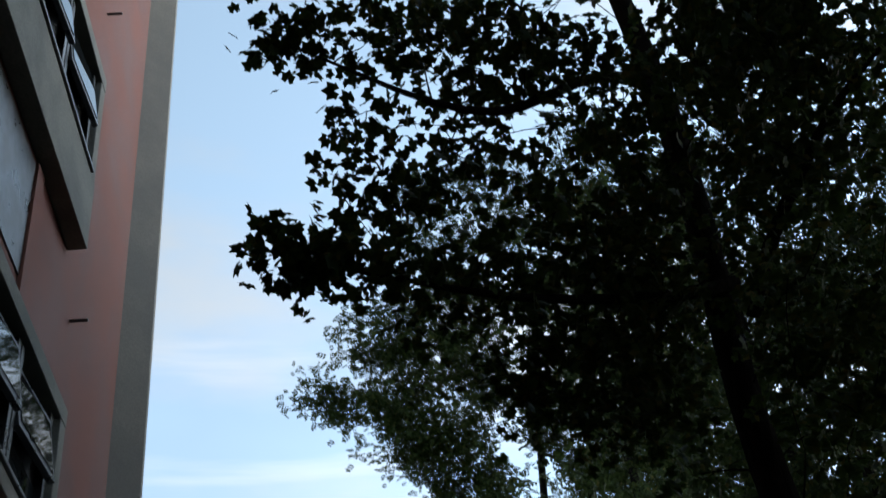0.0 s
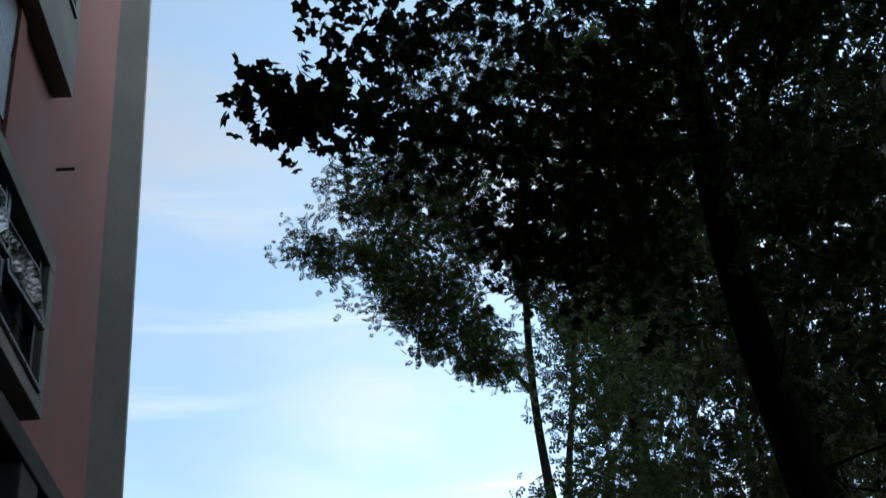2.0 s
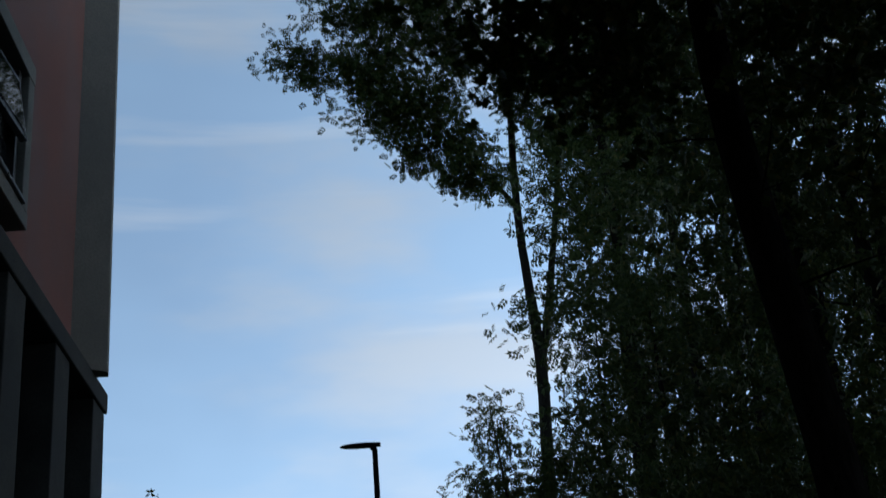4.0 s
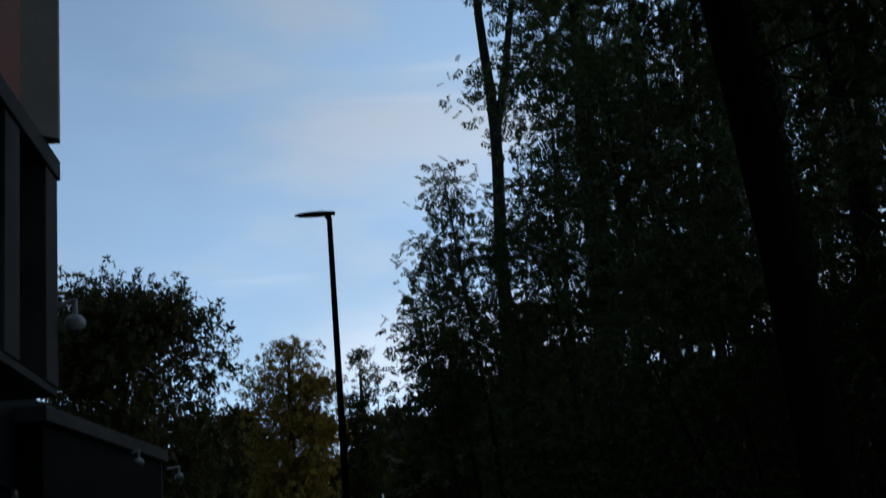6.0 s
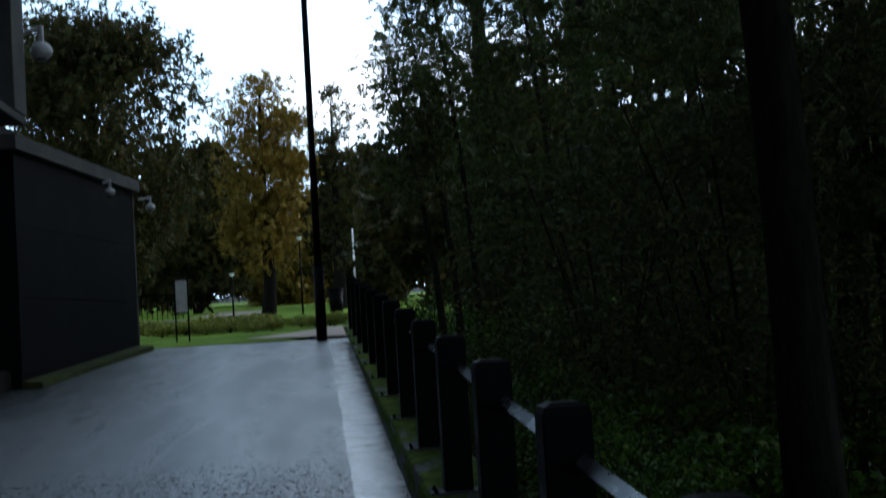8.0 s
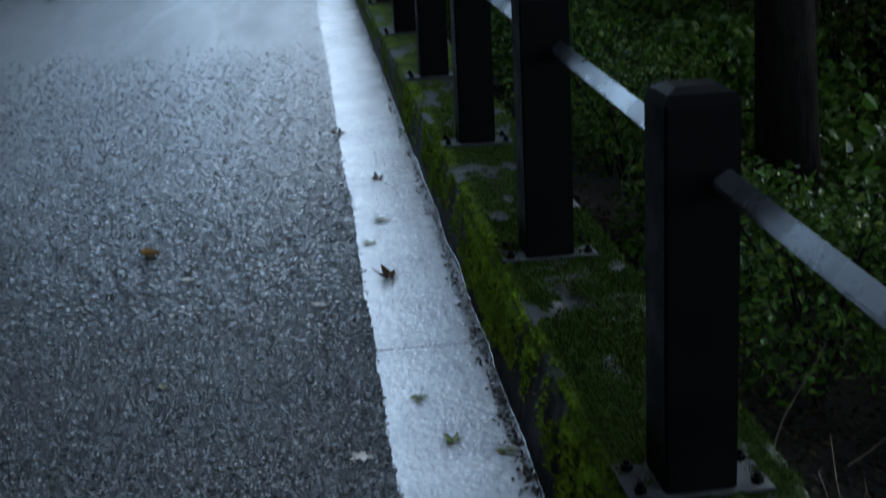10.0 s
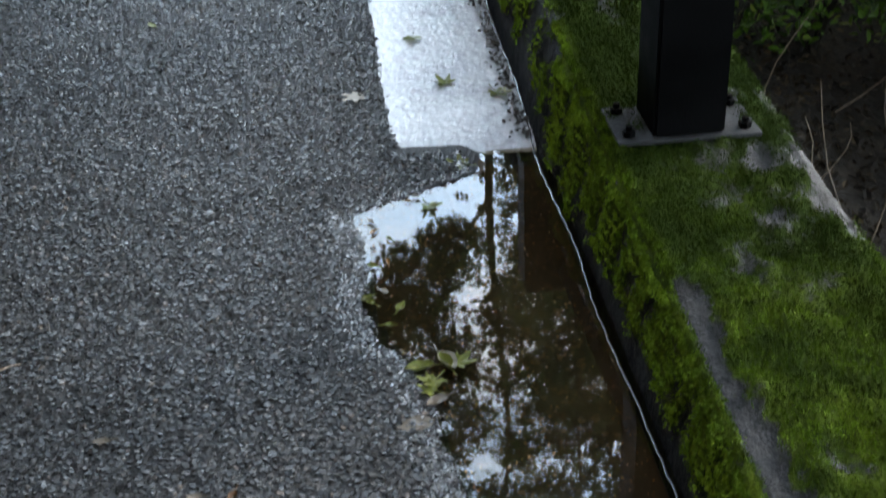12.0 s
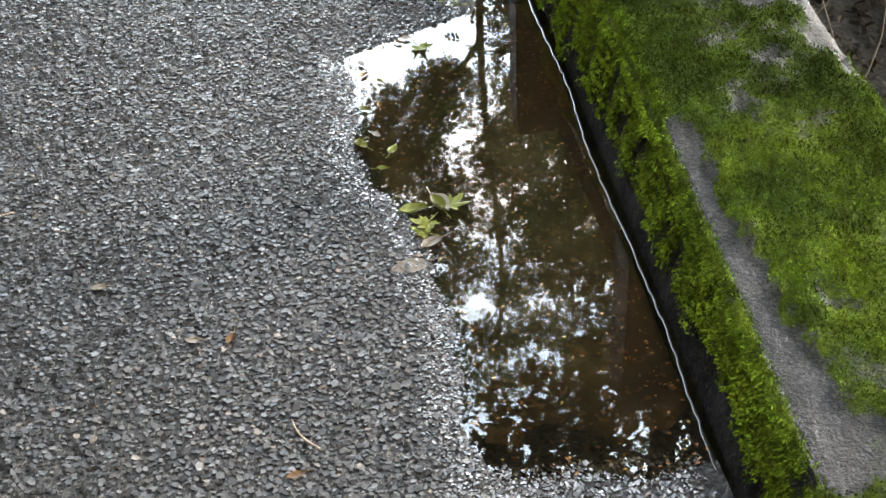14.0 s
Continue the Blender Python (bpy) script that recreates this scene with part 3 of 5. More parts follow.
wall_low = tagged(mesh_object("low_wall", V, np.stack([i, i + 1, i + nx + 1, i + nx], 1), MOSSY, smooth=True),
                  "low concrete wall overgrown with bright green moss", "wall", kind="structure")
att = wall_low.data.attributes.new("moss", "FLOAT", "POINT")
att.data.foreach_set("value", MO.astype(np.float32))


# ---- fence ----
fence = thing("fence", "black square posts with wet grey rails along the mossy wall", "fence")


def fence_post(at):
    bm = bmesh.new()
    w, h = 0.0725, 0.80
    rings = [(w, 0.012), (w, h - 0.035), (w - 0.008, h - 0.012), (w - 0.03, h)]
    rows = [[bm.verts.new((sx * a, sy * a, z)) for sx, sy in ((-1, -1), (1, -1), (1, 1), (-1, 1))] for a, z in rings]
    for a, b in zip(rows, rows[1:]):
        for k in range(4):
            bm.faces.new((a[k], a[(k + 1) % 4], b[(k + 1) % 4], b[k]))
    bm.faces.new(rows[-1])
    up = [e for e in bm.edges if abs(e.verts[0].co.z - e.verts[1].co.z) > 0.1]
    bmesh.ops.bevel(bm, geom=up, offset=0.006, segments=2, affect="EDGES")
    ob = part("post", bm, BLACK, fence, "square black post")
    ob.matrix_basis = pose(*at)
    part("base_plate", box(-0.145, 0.145, -0.085, 0.085, 0.0, 0.010, 0.002), STEEL, ob, "grey steel base plate")
    for sx in (-0.118, 0.118):
        for sy in (-0.055, 0.055):
            b = rod((sx, sy, 0.010), (sx, sy, 0.022), 0.013, 0.013, 6)
            rod((sx, sy, 0.022), (sx, sy, 0.032), 0.007, 0.007, 8, b)
            part("bolt", b, BLACK, ob)
    return ob


POST_X, POST_Y, PITCH = 0.709, 2.34, 1.445


def fence_x(y):
    """The fence line bends slightly towards the lane uphill."""
    return POST_X - 0.0115 * (y - POST_Y)


first = fence_post((fence_x(POST_Y - 3 * PITCH), POST_Y - 3 * PITCH, float(wall_top(POST_Y - 3 * PITCH)) + 0.004))
for k in range(-2, 13):
    y = POST_Y + k * PITCH
    copy_thing(first, pose(fence_x(y), y, float(wall_top(y)) + 0.004, 0, 0, 0))


def fence_rail(y0, y1):
    z0, z1 = float(wall_top(y0)) + 0.634, float(wall_top(y1)) + 0.634
    bm = bmesh.new()
    r = 0.031
    ends = []
    for y, z in ((y0, z0), (y1, z1)):
        ends.append([bm.verts.new((fence_x(y) + 0.040 + a, y, z + b)) for a, b in ((-r, 0), (0, r), (r, 0), (0, -r))])
    for k in range(4):
        bm.faces.new((ends[0][k], ends[0][(k + 1) % 4], ends[1][(k + 1) % 4], ends[1][k]))
    bm.faces.new(ends[0])
    bm.faces.new(list(reversed(ends[1])))
    bmesh.ops.bevel(bm, geom=[e for e in bm.edges if abs(e.verts[0].co.y - e.verts[1].co.y) > 0.2], offset=0.005, segments=2, affect="EDGES")
    return part("rail", bm, RAILMAT, fence, "wet grey diamond-set rail")


for k in range(-3, 12):
    fence_rail(POST_Y + k * PITCH + 0.082, POST_Y + (k + 1) * PITCH - 0.082)


# ---- building on the lane ----
XF = -2.0          # the plastered front
Y_END = 9.0        # the building's far corner
ZE = EYE.z


def slab_part(name, x0, x1, y0, y1, z0, z1, mat, parent, label="", bevel=0.006):
    return part(name, box(x0, x1, y0, y1, z0, z1, bevel), mat, parent, label)


house = thing("apartment_building", "tall terracotta-rendered building with grey concrete fins and bay windows", "building")
Z_BAND, Z_ROOF = 3.14 + ZE, 17.0
slab_part("wall", XF - 9, XF, -16, 8.56, Z_BAND, Z_ROOF, PINK, house, "terracotta rendered front", 0)
# the fin's face is splayed only to catch more sky light
bm = bmesh.new()
lo_, hi_ = [[bm.verts.new((x, y, z)) for x, y in ((XF - 0.3, 8.37), (XF, 8.37), (-1.790, 8.555), (-1.786, 8.60), (-1.80, 8.66), (XF - 0.3, 8.66))] for z in (Z_BAND + 0.003, Z_ROOF + 0.2)]
for k in range(6):
    bm.faces.new((lo_[k], lo_[(k + 1) % 6], hi_[(k + 1) % 6], hi_[k]))
bm.faces.new(lo_[::-1])
bm.faces.new(hi_)
part("fin", bm, CONCRETE, house, "grey concrete end fin with a splayed face")
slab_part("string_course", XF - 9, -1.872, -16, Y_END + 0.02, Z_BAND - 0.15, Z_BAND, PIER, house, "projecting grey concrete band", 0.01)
slab_part("roof", XF - 9.1, -1.8, -16, Y_END + 0.1, Z_ROOF + 0.2, Z_ROOF + 0.4, CONCRETE, house)
# concrete piers and dark glazing below the band
for k in range(9):
    y1 = Y_END - 0.005 - k * 1.08
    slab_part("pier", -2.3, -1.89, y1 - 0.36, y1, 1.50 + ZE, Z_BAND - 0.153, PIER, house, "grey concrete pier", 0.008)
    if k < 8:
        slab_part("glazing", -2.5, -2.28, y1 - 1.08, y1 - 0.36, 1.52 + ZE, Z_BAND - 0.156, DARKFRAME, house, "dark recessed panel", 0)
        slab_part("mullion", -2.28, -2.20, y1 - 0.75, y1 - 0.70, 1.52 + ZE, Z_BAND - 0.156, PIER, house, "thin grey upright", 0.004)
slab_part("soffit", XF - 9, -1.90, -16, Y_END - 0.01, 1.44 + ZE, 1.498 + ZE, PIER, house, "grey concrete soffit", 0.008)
slab_part("base_wall", XF - 9, -3.75, -16, 15.4, -0.4, 1.437 + ZE, PANEL, house, "dark clad ground floor", 0)
slab_part("rear_wing", XF - 9, -3.72, Y_END + 0.05, 17.7, 1.437 + ZE, 2.62 + ZE, PANEL, house, "dark clad rear wing", 0)
slab_part("corner_trim", -3.76, -3.70, 15.3, 15.46, -0.1, 1.437 + ZE, CONCRETE, house, "pale corner trim", 0.004)


def bay_window(zc, height, fascia, pane_low, pane_high, y_far):
    """A concrete box that stands out from the front, with a dark recess and tilted panes."""
    x0, x1 = XF + 0.0, -1.87
    w = part("bay_window", box(x0, x1, y_far - 3.6, y_far, zc, zc + fascia, 0.006), BAYGREY, house, "grey concrete bay window box")
    slab_part("bay_head", x0, x1, y_far - 3.6, y_far, zc + height - 0.12, zc + height, BAYGREY, w)
    for ye in (y_far, y_far - 1.80):
        slab_part("jamb", x0, x1 - 0.003, ye - 0.12, ye - 0.003, zc + fascia + 0.003, zc + height - 0.123, BAYGREY, w)
    slab_part("sill", x0, x1 + 0.02, y_far - 3.5, y_far - 0.125, zc + fascia + 0.002, zc + fascia + 0.028, DARKFRAME, w)
    slab_part("recess", XF + 0.003, XF + 0.03, y_far - 3.5, y_far - 0.13, zc + fascia + 0.03, zc + height - 0.125, DARKFRAME, w)
    for a, b in ((0.17, 0.86), (0.93, 1.66), (1.96, 2.64), (2.72, 3.4)):
        z0, z1 = zc + pane_low, zc + pane_high
        slab_part("lower_pane", XF + 0.034, XF + 0.05, y_far - b + 0.05, y_far - a - 0.03, zc + fascia + 0.06, z0 - 0.07, GLASS, w, "", 0)
        for e in (a, b):
            slab_part("mullion", XF + 0.034, XF + 0.09, y_far - e - 0.025, y_far - e + 0.025, zc + fascia + 0.035, zc + height - 0.126, DARKFRAME, w, "", 0.004)
        p = part("casement", box(-0.02, 0.02, -(b - a) / 2 + 0.03, (b - a) / 2 - 0.03, -(z1 - z0) / 2 - 0.045, (z1 - z0) / 2 + 0.045, 0.004), DARKFRAME, w, "dark opening casement")
        p.matrix_basis = pose(XF + 0.085, y_far - (a + b) / 2, (z0 + z1) / 2, 0, -9, -4)
        q = part("pane", box(-0.004, 0.004, -(b - a) / 2 + 0.065, (b - a) / 2 - 0.065, -(z1 - z0) / 2, (z1 - z0) / 2), GLASS, w)
        q.matrix_basis = pose(XF + 0.085, y_far - (a + b) / 2, (z0 + z1) / 2, 0, -9, -4) @ Matrix.Translation((0.0225, 0, 0))
    return w


for k in range(4):
    zb = 3.03 * 1.87 + ZE + 3.08 * k
    if zb < Z_ROOF - 1.7:
        bay_window(zb, 1.61, 0.575, 0.98, 1.36, 6.70)
bay_window(1.782 * 1.87 + ZE, 1.07, 0.10, 0.50, 0.83, 6.70)
# recessed window beside the bays
slab_part("window_recess", XF - 0.05, XF + 0.012, 2.2, 5.80, 3.2 + ZE + 1.55, 5.60 + ZE, DARKFRAME, house, "dark recessed window", 0)
slab_part("window_reveal", XF + 0.002, XF + 0.03, 5.805, 5.95, 3.2 + ZE + 1.4, 5.62 + ZE, PINK, house, "", 0)
for z in (4.92 + ZE + 0.35, 8.0 + ZE + 0.35):
    part("vent_stub", rod((XF - 0.02, 6.95, z), (XF + 0.12, 6.95, z), 0.012), DARKFRAME, house)


def cctv_camera(at, rz, arm=0.25):
    ob = thing("cctv_camera", "white security camera on a bracket arm", "camera", "", at, rz)
    part("bracket", rod((0, 0, 0), (arm, 0, 0.03), 0.018), CASING, ob)
    part("drop_arm", rod((arm, 0, 0.04), (arm, 0, -0.08), 0.02), CASING, ob)
    bm = bmesh.new()
    bmesh.ops.create_uvsphere(bm, u_segments=14, v_segments=8, radius=0.075, matrix=Matrix.Translation((arm, 0, -0.13)) @ Matrix.Diagonal((1, 1, 0.85, 1)))
    part("housing", bm, CASING, ob, "white dome housing", True)
    part("lens_dome", rod((arm, 0, -0.16), (arm, 0, -0.20), 0.055, 0.03), DARKFRAME, ob, "dark lens dome")
    return ob


cctv_camera((-1.88, 8.96, 2.07 + ZE), 0, 0.11)

# ---- shed beyond ----
shed = thing("outbuilding", "low dark slate-clad outbuilding with a grey roof edge", "outbuilding", at=(-2.80, 20.6, 0.93), rz=-7.0)
slab_part("body", -6, 0, -5.2, 0, -0.3, 2.62, PANEL, shed, "dark cladding", 0)
for k in range(3):
    slab_part("cladding_board", 0.0, 0.012, -5.2, 0.0, 0.05 + 0.86 * k, 0.90 + 0.86 * k, PANEL, shed)
slab_part("fascia", -6.1, 0.10, -5.35, 0.12, 2.622, 2.80, PIER, shed, "grey roof edge")
slab_part("corner_strip", -0.02, 0.025, -0.06, 0.025, -0.3, 2.615, PIER, shed, "grey corner strip")
bm = bmesh.new()
ends = [[bm.verts.new(p) for p in ((0.014, y, -0.3), (0.26, y, -0.3), (0.24, y, z), (0.014, y, z + 0.02))] for y, z in ((-5.2, -0.07), (-0.02, 0.22))]
for k in range(4):
    bm.faces.new((ends[0][k], ends[0][(k + 1) % 4], ends[1][(k + 1) % 4], ends[1][k]))
bm.faces.new(ends[0][::-1])
bm.faces.new(ends[1])
part("plinth", bm, KERBMOSS, shed, "mossy kerb at the foot of the cladding")
cctv_camera((-2.70, 20.62, 0.93 + 2.50), 10, 0.18)
cctv_camera((-2.92, 18.6, 0.93 + 2.55), 5, 0.10)
slab_part("moss_bed", -4.3, -3.55, 12.0, 20.8, 0.2, 1.02, SOIL, None, "", 0.05)
bpy.data.objects["moss_bed"].name = "planting_bed"
tagged(bpy.data.objects["planting_bed"], "narrow mossy planting bed at the foot of a wall", "bed", kind="structure")


# ---- street lamp ----
def street_lamp(at):
    ob = thing("street_lamp", "slim black street lamp with a flat LED head", "lamp", at=at)
    part("base_section", rod((0, 0, -0.1), (0, 0, 1.15), 0.085, 0.085, 16), BLACK, ob, "", True)
    part("column", rod((0, 0, 1.15), (0, 0, 6.30), 0.062, 0.045, 14), BLACK, ob, "", True)
    part("spigot", rod((0.02, 0, 6.30), (-0.06, 0, 6.33), 0.045), BLACK, ob)
    bm = bmesh.new()
    rings = [(0.10, 0.055, 0.045), (0.02, 0.075, 0.05), (-0.15, 0.12, 0.055), (-0.35, 0.13, 0.045), (-0.50, 0.10, 0.03), (-0.57, 0.04, 0.012)]
    rows = []
    for x, w, h in rings:
        rows.append([bm.verts.new((x, w * math.cos(a), 6.36 + h * math.sin(a) * (1.0 if math.sin(a) > 0 else 0.5))) for a in np.linspace(0, 2 * math.pi, 12, endpoint=False)])
    for a, b in zip(rows, rows[1:]):
        for k in range(12):
            bm.faces.new((a[k], a[(k + 1) % 12], b[(k + 1) % 12], b[k]))
    bm.faces.new(rows[0])
    bm.faces.new(rows[-1])
    part("lantern", bm, BLACK, ob, "flat dark LED lantern", True)
    return ob


street_lamp((0.03, 20.9, 1.10))

# ---- maple beside the lane ----
def many(*balls, seed=1):
    rng = np.random.default_rng(seed)
    return np.concatenate([ball(c, r, n, rng) for c, r, n in balls])


D = 7.0
trunk = stem([spot(21.0, -16, D), spot(20.5, 0, D), spot(20.3, 10, D), spot(19.5, 19, D), spot(18.3, 29, D), spot(18.5, 37, D), spot(18.4, 44, D), spot(17.0, 50, D), spot(14.0, 58, D)],
             [0.18, 0.14, 0.13, 0.12, 0.105, 0.10, 0.095, 0.08, 0.045], 0.01, 3, 24)
limb_a = stem([spot(19.4, 35.3, D), spot(15.0, 35.6, 6.3), spot(8.0, 36.5, 5.8), spot(2.0, 38.2, 5.5), spot(-3.4, 38.8, 5.3)], [0.05, 0.035, 0.025, 0.015, 0.006], 0.015, 4, 14)
limb_b = stem([spot(18.6, 44, D), spot(15.0, 46, 6.2), spot(9.0, 44.5, 5.6), spot(3.0, 46.0, 5.2), spot(-3.6, 48.3, 5.0)], [0.055, 0.04, 0.03, 0.018, 0.006], 0.015, 5, 14)
limb_c = stem([spot(19.8, 34.2, D), spot(22.3, 37.5, 6.6), spot(26.5, 40.8, 6.0), spot(31.0, 43, 5.8)], [0.05, 0.045, 0.03, 0.012], 0.015, 6, 12)
maple_clumps = many((spot(-3.6, 48.3, 5.0), (0.20, 0.2, 0.10), 4), (spot(-0.6, 48.6, 5.2), (0.40, 0.4, 0.25), 9), (spot(0.2, 45.4, 5.3), (0.22, 0.3, 0.14), 6), (spot(0.3, 42.3, 5.4), (0.22, 0.3, 0.22), 8),
                    (spot(6.5, 47.3, 5.5), (0.50, 0.5, 0.32), 18), (spot(3.6, 42.6, 5.5), (0.32, 0.5, 0.30), 9),
                    (spot(-3.1, 38.8, 5.3), (0.24, 0.2, 0.07), 9), (spot(-0.1, 38.4, 5.4), (0.26, 0.25, 0.13), 5), (spot(2.2, 39.6, 5.6), (0.35, 0.4, 0.22), 9),
                    (spot(9.5, 47.0, 5.6), (0.55, 0.7, 0.4), 16), (spot(7.5, 41.0, 5.9), (0.55, 0.7, 0.40), 9), (spot(7.0, 36.5, 6.0), (0.6, 0.6, 0.22), 9),
                    (spot(13.0, 43.0, 6.2), (0.7, 0.9, 0.8), 20), (spot(13.0, 36.0, 6.4), (0.7, 0.8, 0.40), 46), (spot(12.0, 31.8, 6.6), (0.6, 0.7, 0.30), 22), (spot(9.5, 34.2, 6.3), (0.6, 0.7, 0.28), 10), (spot(14.0, 34.5, 6.5), (0.5, 0.7, 0.3), 14),
                    (spot(5.2, 36.6, 5.9), (0.45, 0.5, 0.22), 7), (spot(11.0, 38.5, 6.1), (0.5, 0.6, 0.3), 20), (spot(16.3, 37.5, 6.4), (0.4, 0.6, 0.45), 26), (spot(10.0, 41.0, 6.0), (0.6, 0.6, 0.5), 12),
                    (spot(21.0, 43.0, 6.0), (0.8, 1.0, 0.9), 115), (spot(30.0, 42.0, 6.4), (0.9, 0.9, 0.7), 50), (spot(20.0, 31.0, 8.0), (0.9, 0.5, 0.7), 26), (spot(19.0, 38.5, 8.0), (0.8, 0.5, 0.7), 24), (spot(26.0, 37.0, 6.0), (0.9, 1.0, 1.1), 80), (spot(27.0, 27.0, 6.4), (0.8, 0.8, 0.9), 34),
                    (spot(24.0, 47.8, 6.0), (0.9, 1.0, 0.55), 72), (spot(29.0, 46.3, 5.8), (0.8, 0.8, 0.40), 42), (spot(24.5, 44.0, 7.6), (0.9, 0.5, 0.9), 66), (spot(22.5, 29.0, 6.6), (0.6, 0.7, 0.5), 16), (spot(24.0, 33.0, 6.4), (0.6, 0.7, 0.5), 16),
                    (spot(9.0, 53.0, 5.5), (1.3, 1.3, 0.9), 90), (spot(25.0, 54.0, 5.5), (1.6, 1.5, 1.4), 60), (spot(20.0, 63.0, 5.0), (2.2, 2.0, 1.4), 50),
                    (spot(-4.9, 39.3, 5.25), (0.12, 0.12, 0.05), 5), (spot(-3.9, 39.2, 5.3), (0.16, 0.15, 0.06), 5), (spot(-2.4, 38.9, 5.3), (0.16, 0.15, 0.07), 4), (spot(-5.7, 48.8, 5.0), (0.12, 0.12, 0.05), 4), (spot(-4.4, 49.2, 5.0), (0.2, 0.2, 0.08), 3),
                    (spot(12.0, 31.8, 6.6), (0.5, 0.7, 0.25), 10), (spot(8.3, 32.6, 6.5), (0.22, 0.5, 0.22), 10), (spot(14.6, 30.0, 6.8), (0.35, 0.6, 0.35), 12), seed=11)
# the leaning trunk stays clear of leaves on the lane side
off = maple_clumps - np.array(EYE)
flat_d = np.hypot(off[:, 0], off[:, 1])
up_a = np.degrees(np.arctan2(off[:, 2], flat_d))
bare = np.interp(up_a, [0, 10, 19, 29, 37, 44, 50], [20.5, 20.3, 19.5, 18.3, 18.5, 18.4, 17.0])
gap = np.abs(np.degrees(np.arctan2(off[:, 0], off[:, 1])) - bare)
maple_clumps = maple_clumps[~((gap < 1.7) & (flat_d < 7.3) & (up_a < 49) & (np.arange(len(gap)) % 4 != 0))]
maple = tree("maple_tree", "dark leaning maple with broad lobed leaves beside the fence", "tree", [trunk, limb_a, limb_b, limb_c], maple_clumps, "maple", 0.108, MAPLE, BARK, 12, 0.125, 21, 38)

# ---- forked ash beyond ----
D2 = 45.6
ash_a = stem([spot(7.4, -10, D2), spot(7.6, 6, D2), spot(7.7, 14, D2), spot(8.1, 19.5, D2), spot(7.6, 24, D2), spot(7.9, 30, D2), spot(8.6, 36, D2), spot(8, 42, D2)], [0.340, 0.272, 0.228, 0.215, 0.160, 0.136, 0.091, 0.045], 0.05, 8, 22)
ash_b = stem([spot(8.1, 19.3, D2), spot(9.1, 23.5, D2), spot(10.2, 28.5, D2), spot(10.8, 34, D2), spot(12, 40, D2)], [0.160, 0.125, 0.102, 0.080, 0.034], 0.05, 9, 14)
ash_c = stem([spot(7.7, 26.1, D2), spot(6.5, 27.5, D2 - 1), spot(4.6, 29.2, D2 - 2), spot(2.4, 31.6, D2 - 4)], [0.11, 0.085, 0.06, 0.03], 0.05, 10, 12)
ash_clumps = many((spot(-2.9, 33.3, 39.8), (0.80, 1.22, 0.36), 7), (spot(0.6, 34.6, 39.8), (1.84, 2.45, 2.14), 26), (spot(1.5, 31.2, 40.4), (1.52, 1.84, 1.38), 22), (spot(-0.4, 32.2, 39.8), (1.22, 1.52, 0.91), 12),
                  (spot(3.6, 33.0, 41.4), (2.75, 2.75, 2.75), 52), (spot(3.6, 29.4, 41.4), (1.52, 1.84, 0.77), 18), (spot(5.9, 27.8, 41.4), (0.97, 1.52, 1.07), 16), (spot(8.0, 33.0, 43.0), (3.38, 3.68, 3.38), 34),
                  (spot(12.0, 32.0, 44.5), (3.38, 3.68, 4.00), 16), (spot(7, 38, 43.0), (4.30, 4.30, 1.42), 12), (spot(4.0, 36.3, 41.6), (2.52, 3.14, 1.42), 24), (spot(10.5, 36.3, 44.0), (3.14, 3.77, 1.88), 26),
                  (spot(5.0, 40.5, 41.6), (3.12, 3.12, 2.40), 30), (spot(10.5, 41.0, 43.2), (3.60, 3.60, 2.88), 34), (spot(15.5, 37.0, 44.4), (3.60, 3.60, 3.60), 30), (spot(16.0, 42.0, 44.4), (3.60, 3.60, 2.40), 24),
                  (spot(11.0, 29.6, 44.6), (1.5, 2.4, 1.7), 24), (spot(13.6, 29.0, 45.0), (2.0, 2.6, 2.2), 34), (spot(12.6, 26.0, 45.0), (1.8, 2.4, 1.5), 18), (spot(15.6, 27.0, 45.4), (1.8, 2.4, 2.4), 24), seed=12)
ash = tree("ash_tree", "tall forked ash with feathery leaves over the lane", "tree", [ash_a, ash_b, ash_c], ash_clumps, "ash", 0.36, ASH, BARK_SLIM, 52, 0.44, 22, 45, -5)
# added, unseen trees carry the wood on behind the camera and block sky light
for src, x, y, turn, size in ((maple, 3.2, -1.8, 10, 1.0), (maple, 3.8, -7.5, 200, 1.3), (ash, 5.5, -4.0, 60, 0.32), (ash, 7.0, 2.0, 20, 0.28), (ash, 3.0, -13.0, 120, 0.38), (maple, 8.0, -9.0, 90, 1.3), (ash, -1.0, -19.0, 250, 0.38), (maple, 0.5, -17.0, 30, 1.5),
                             (maple, 2.4, -5.5, 60, 1.3), (maple, 4.5, -12.0, 300, 1.5), (maple, 3.6, -3.5, 130, 1.2)):
    o = copy_thing(src, Matrix.Identity(4))
    o.matrix_basis = pose(x, y, float(land(np.array(x), np.array(y))), 0, 0, turn) @ Matrix.Diagonal((size, size, size, 1))

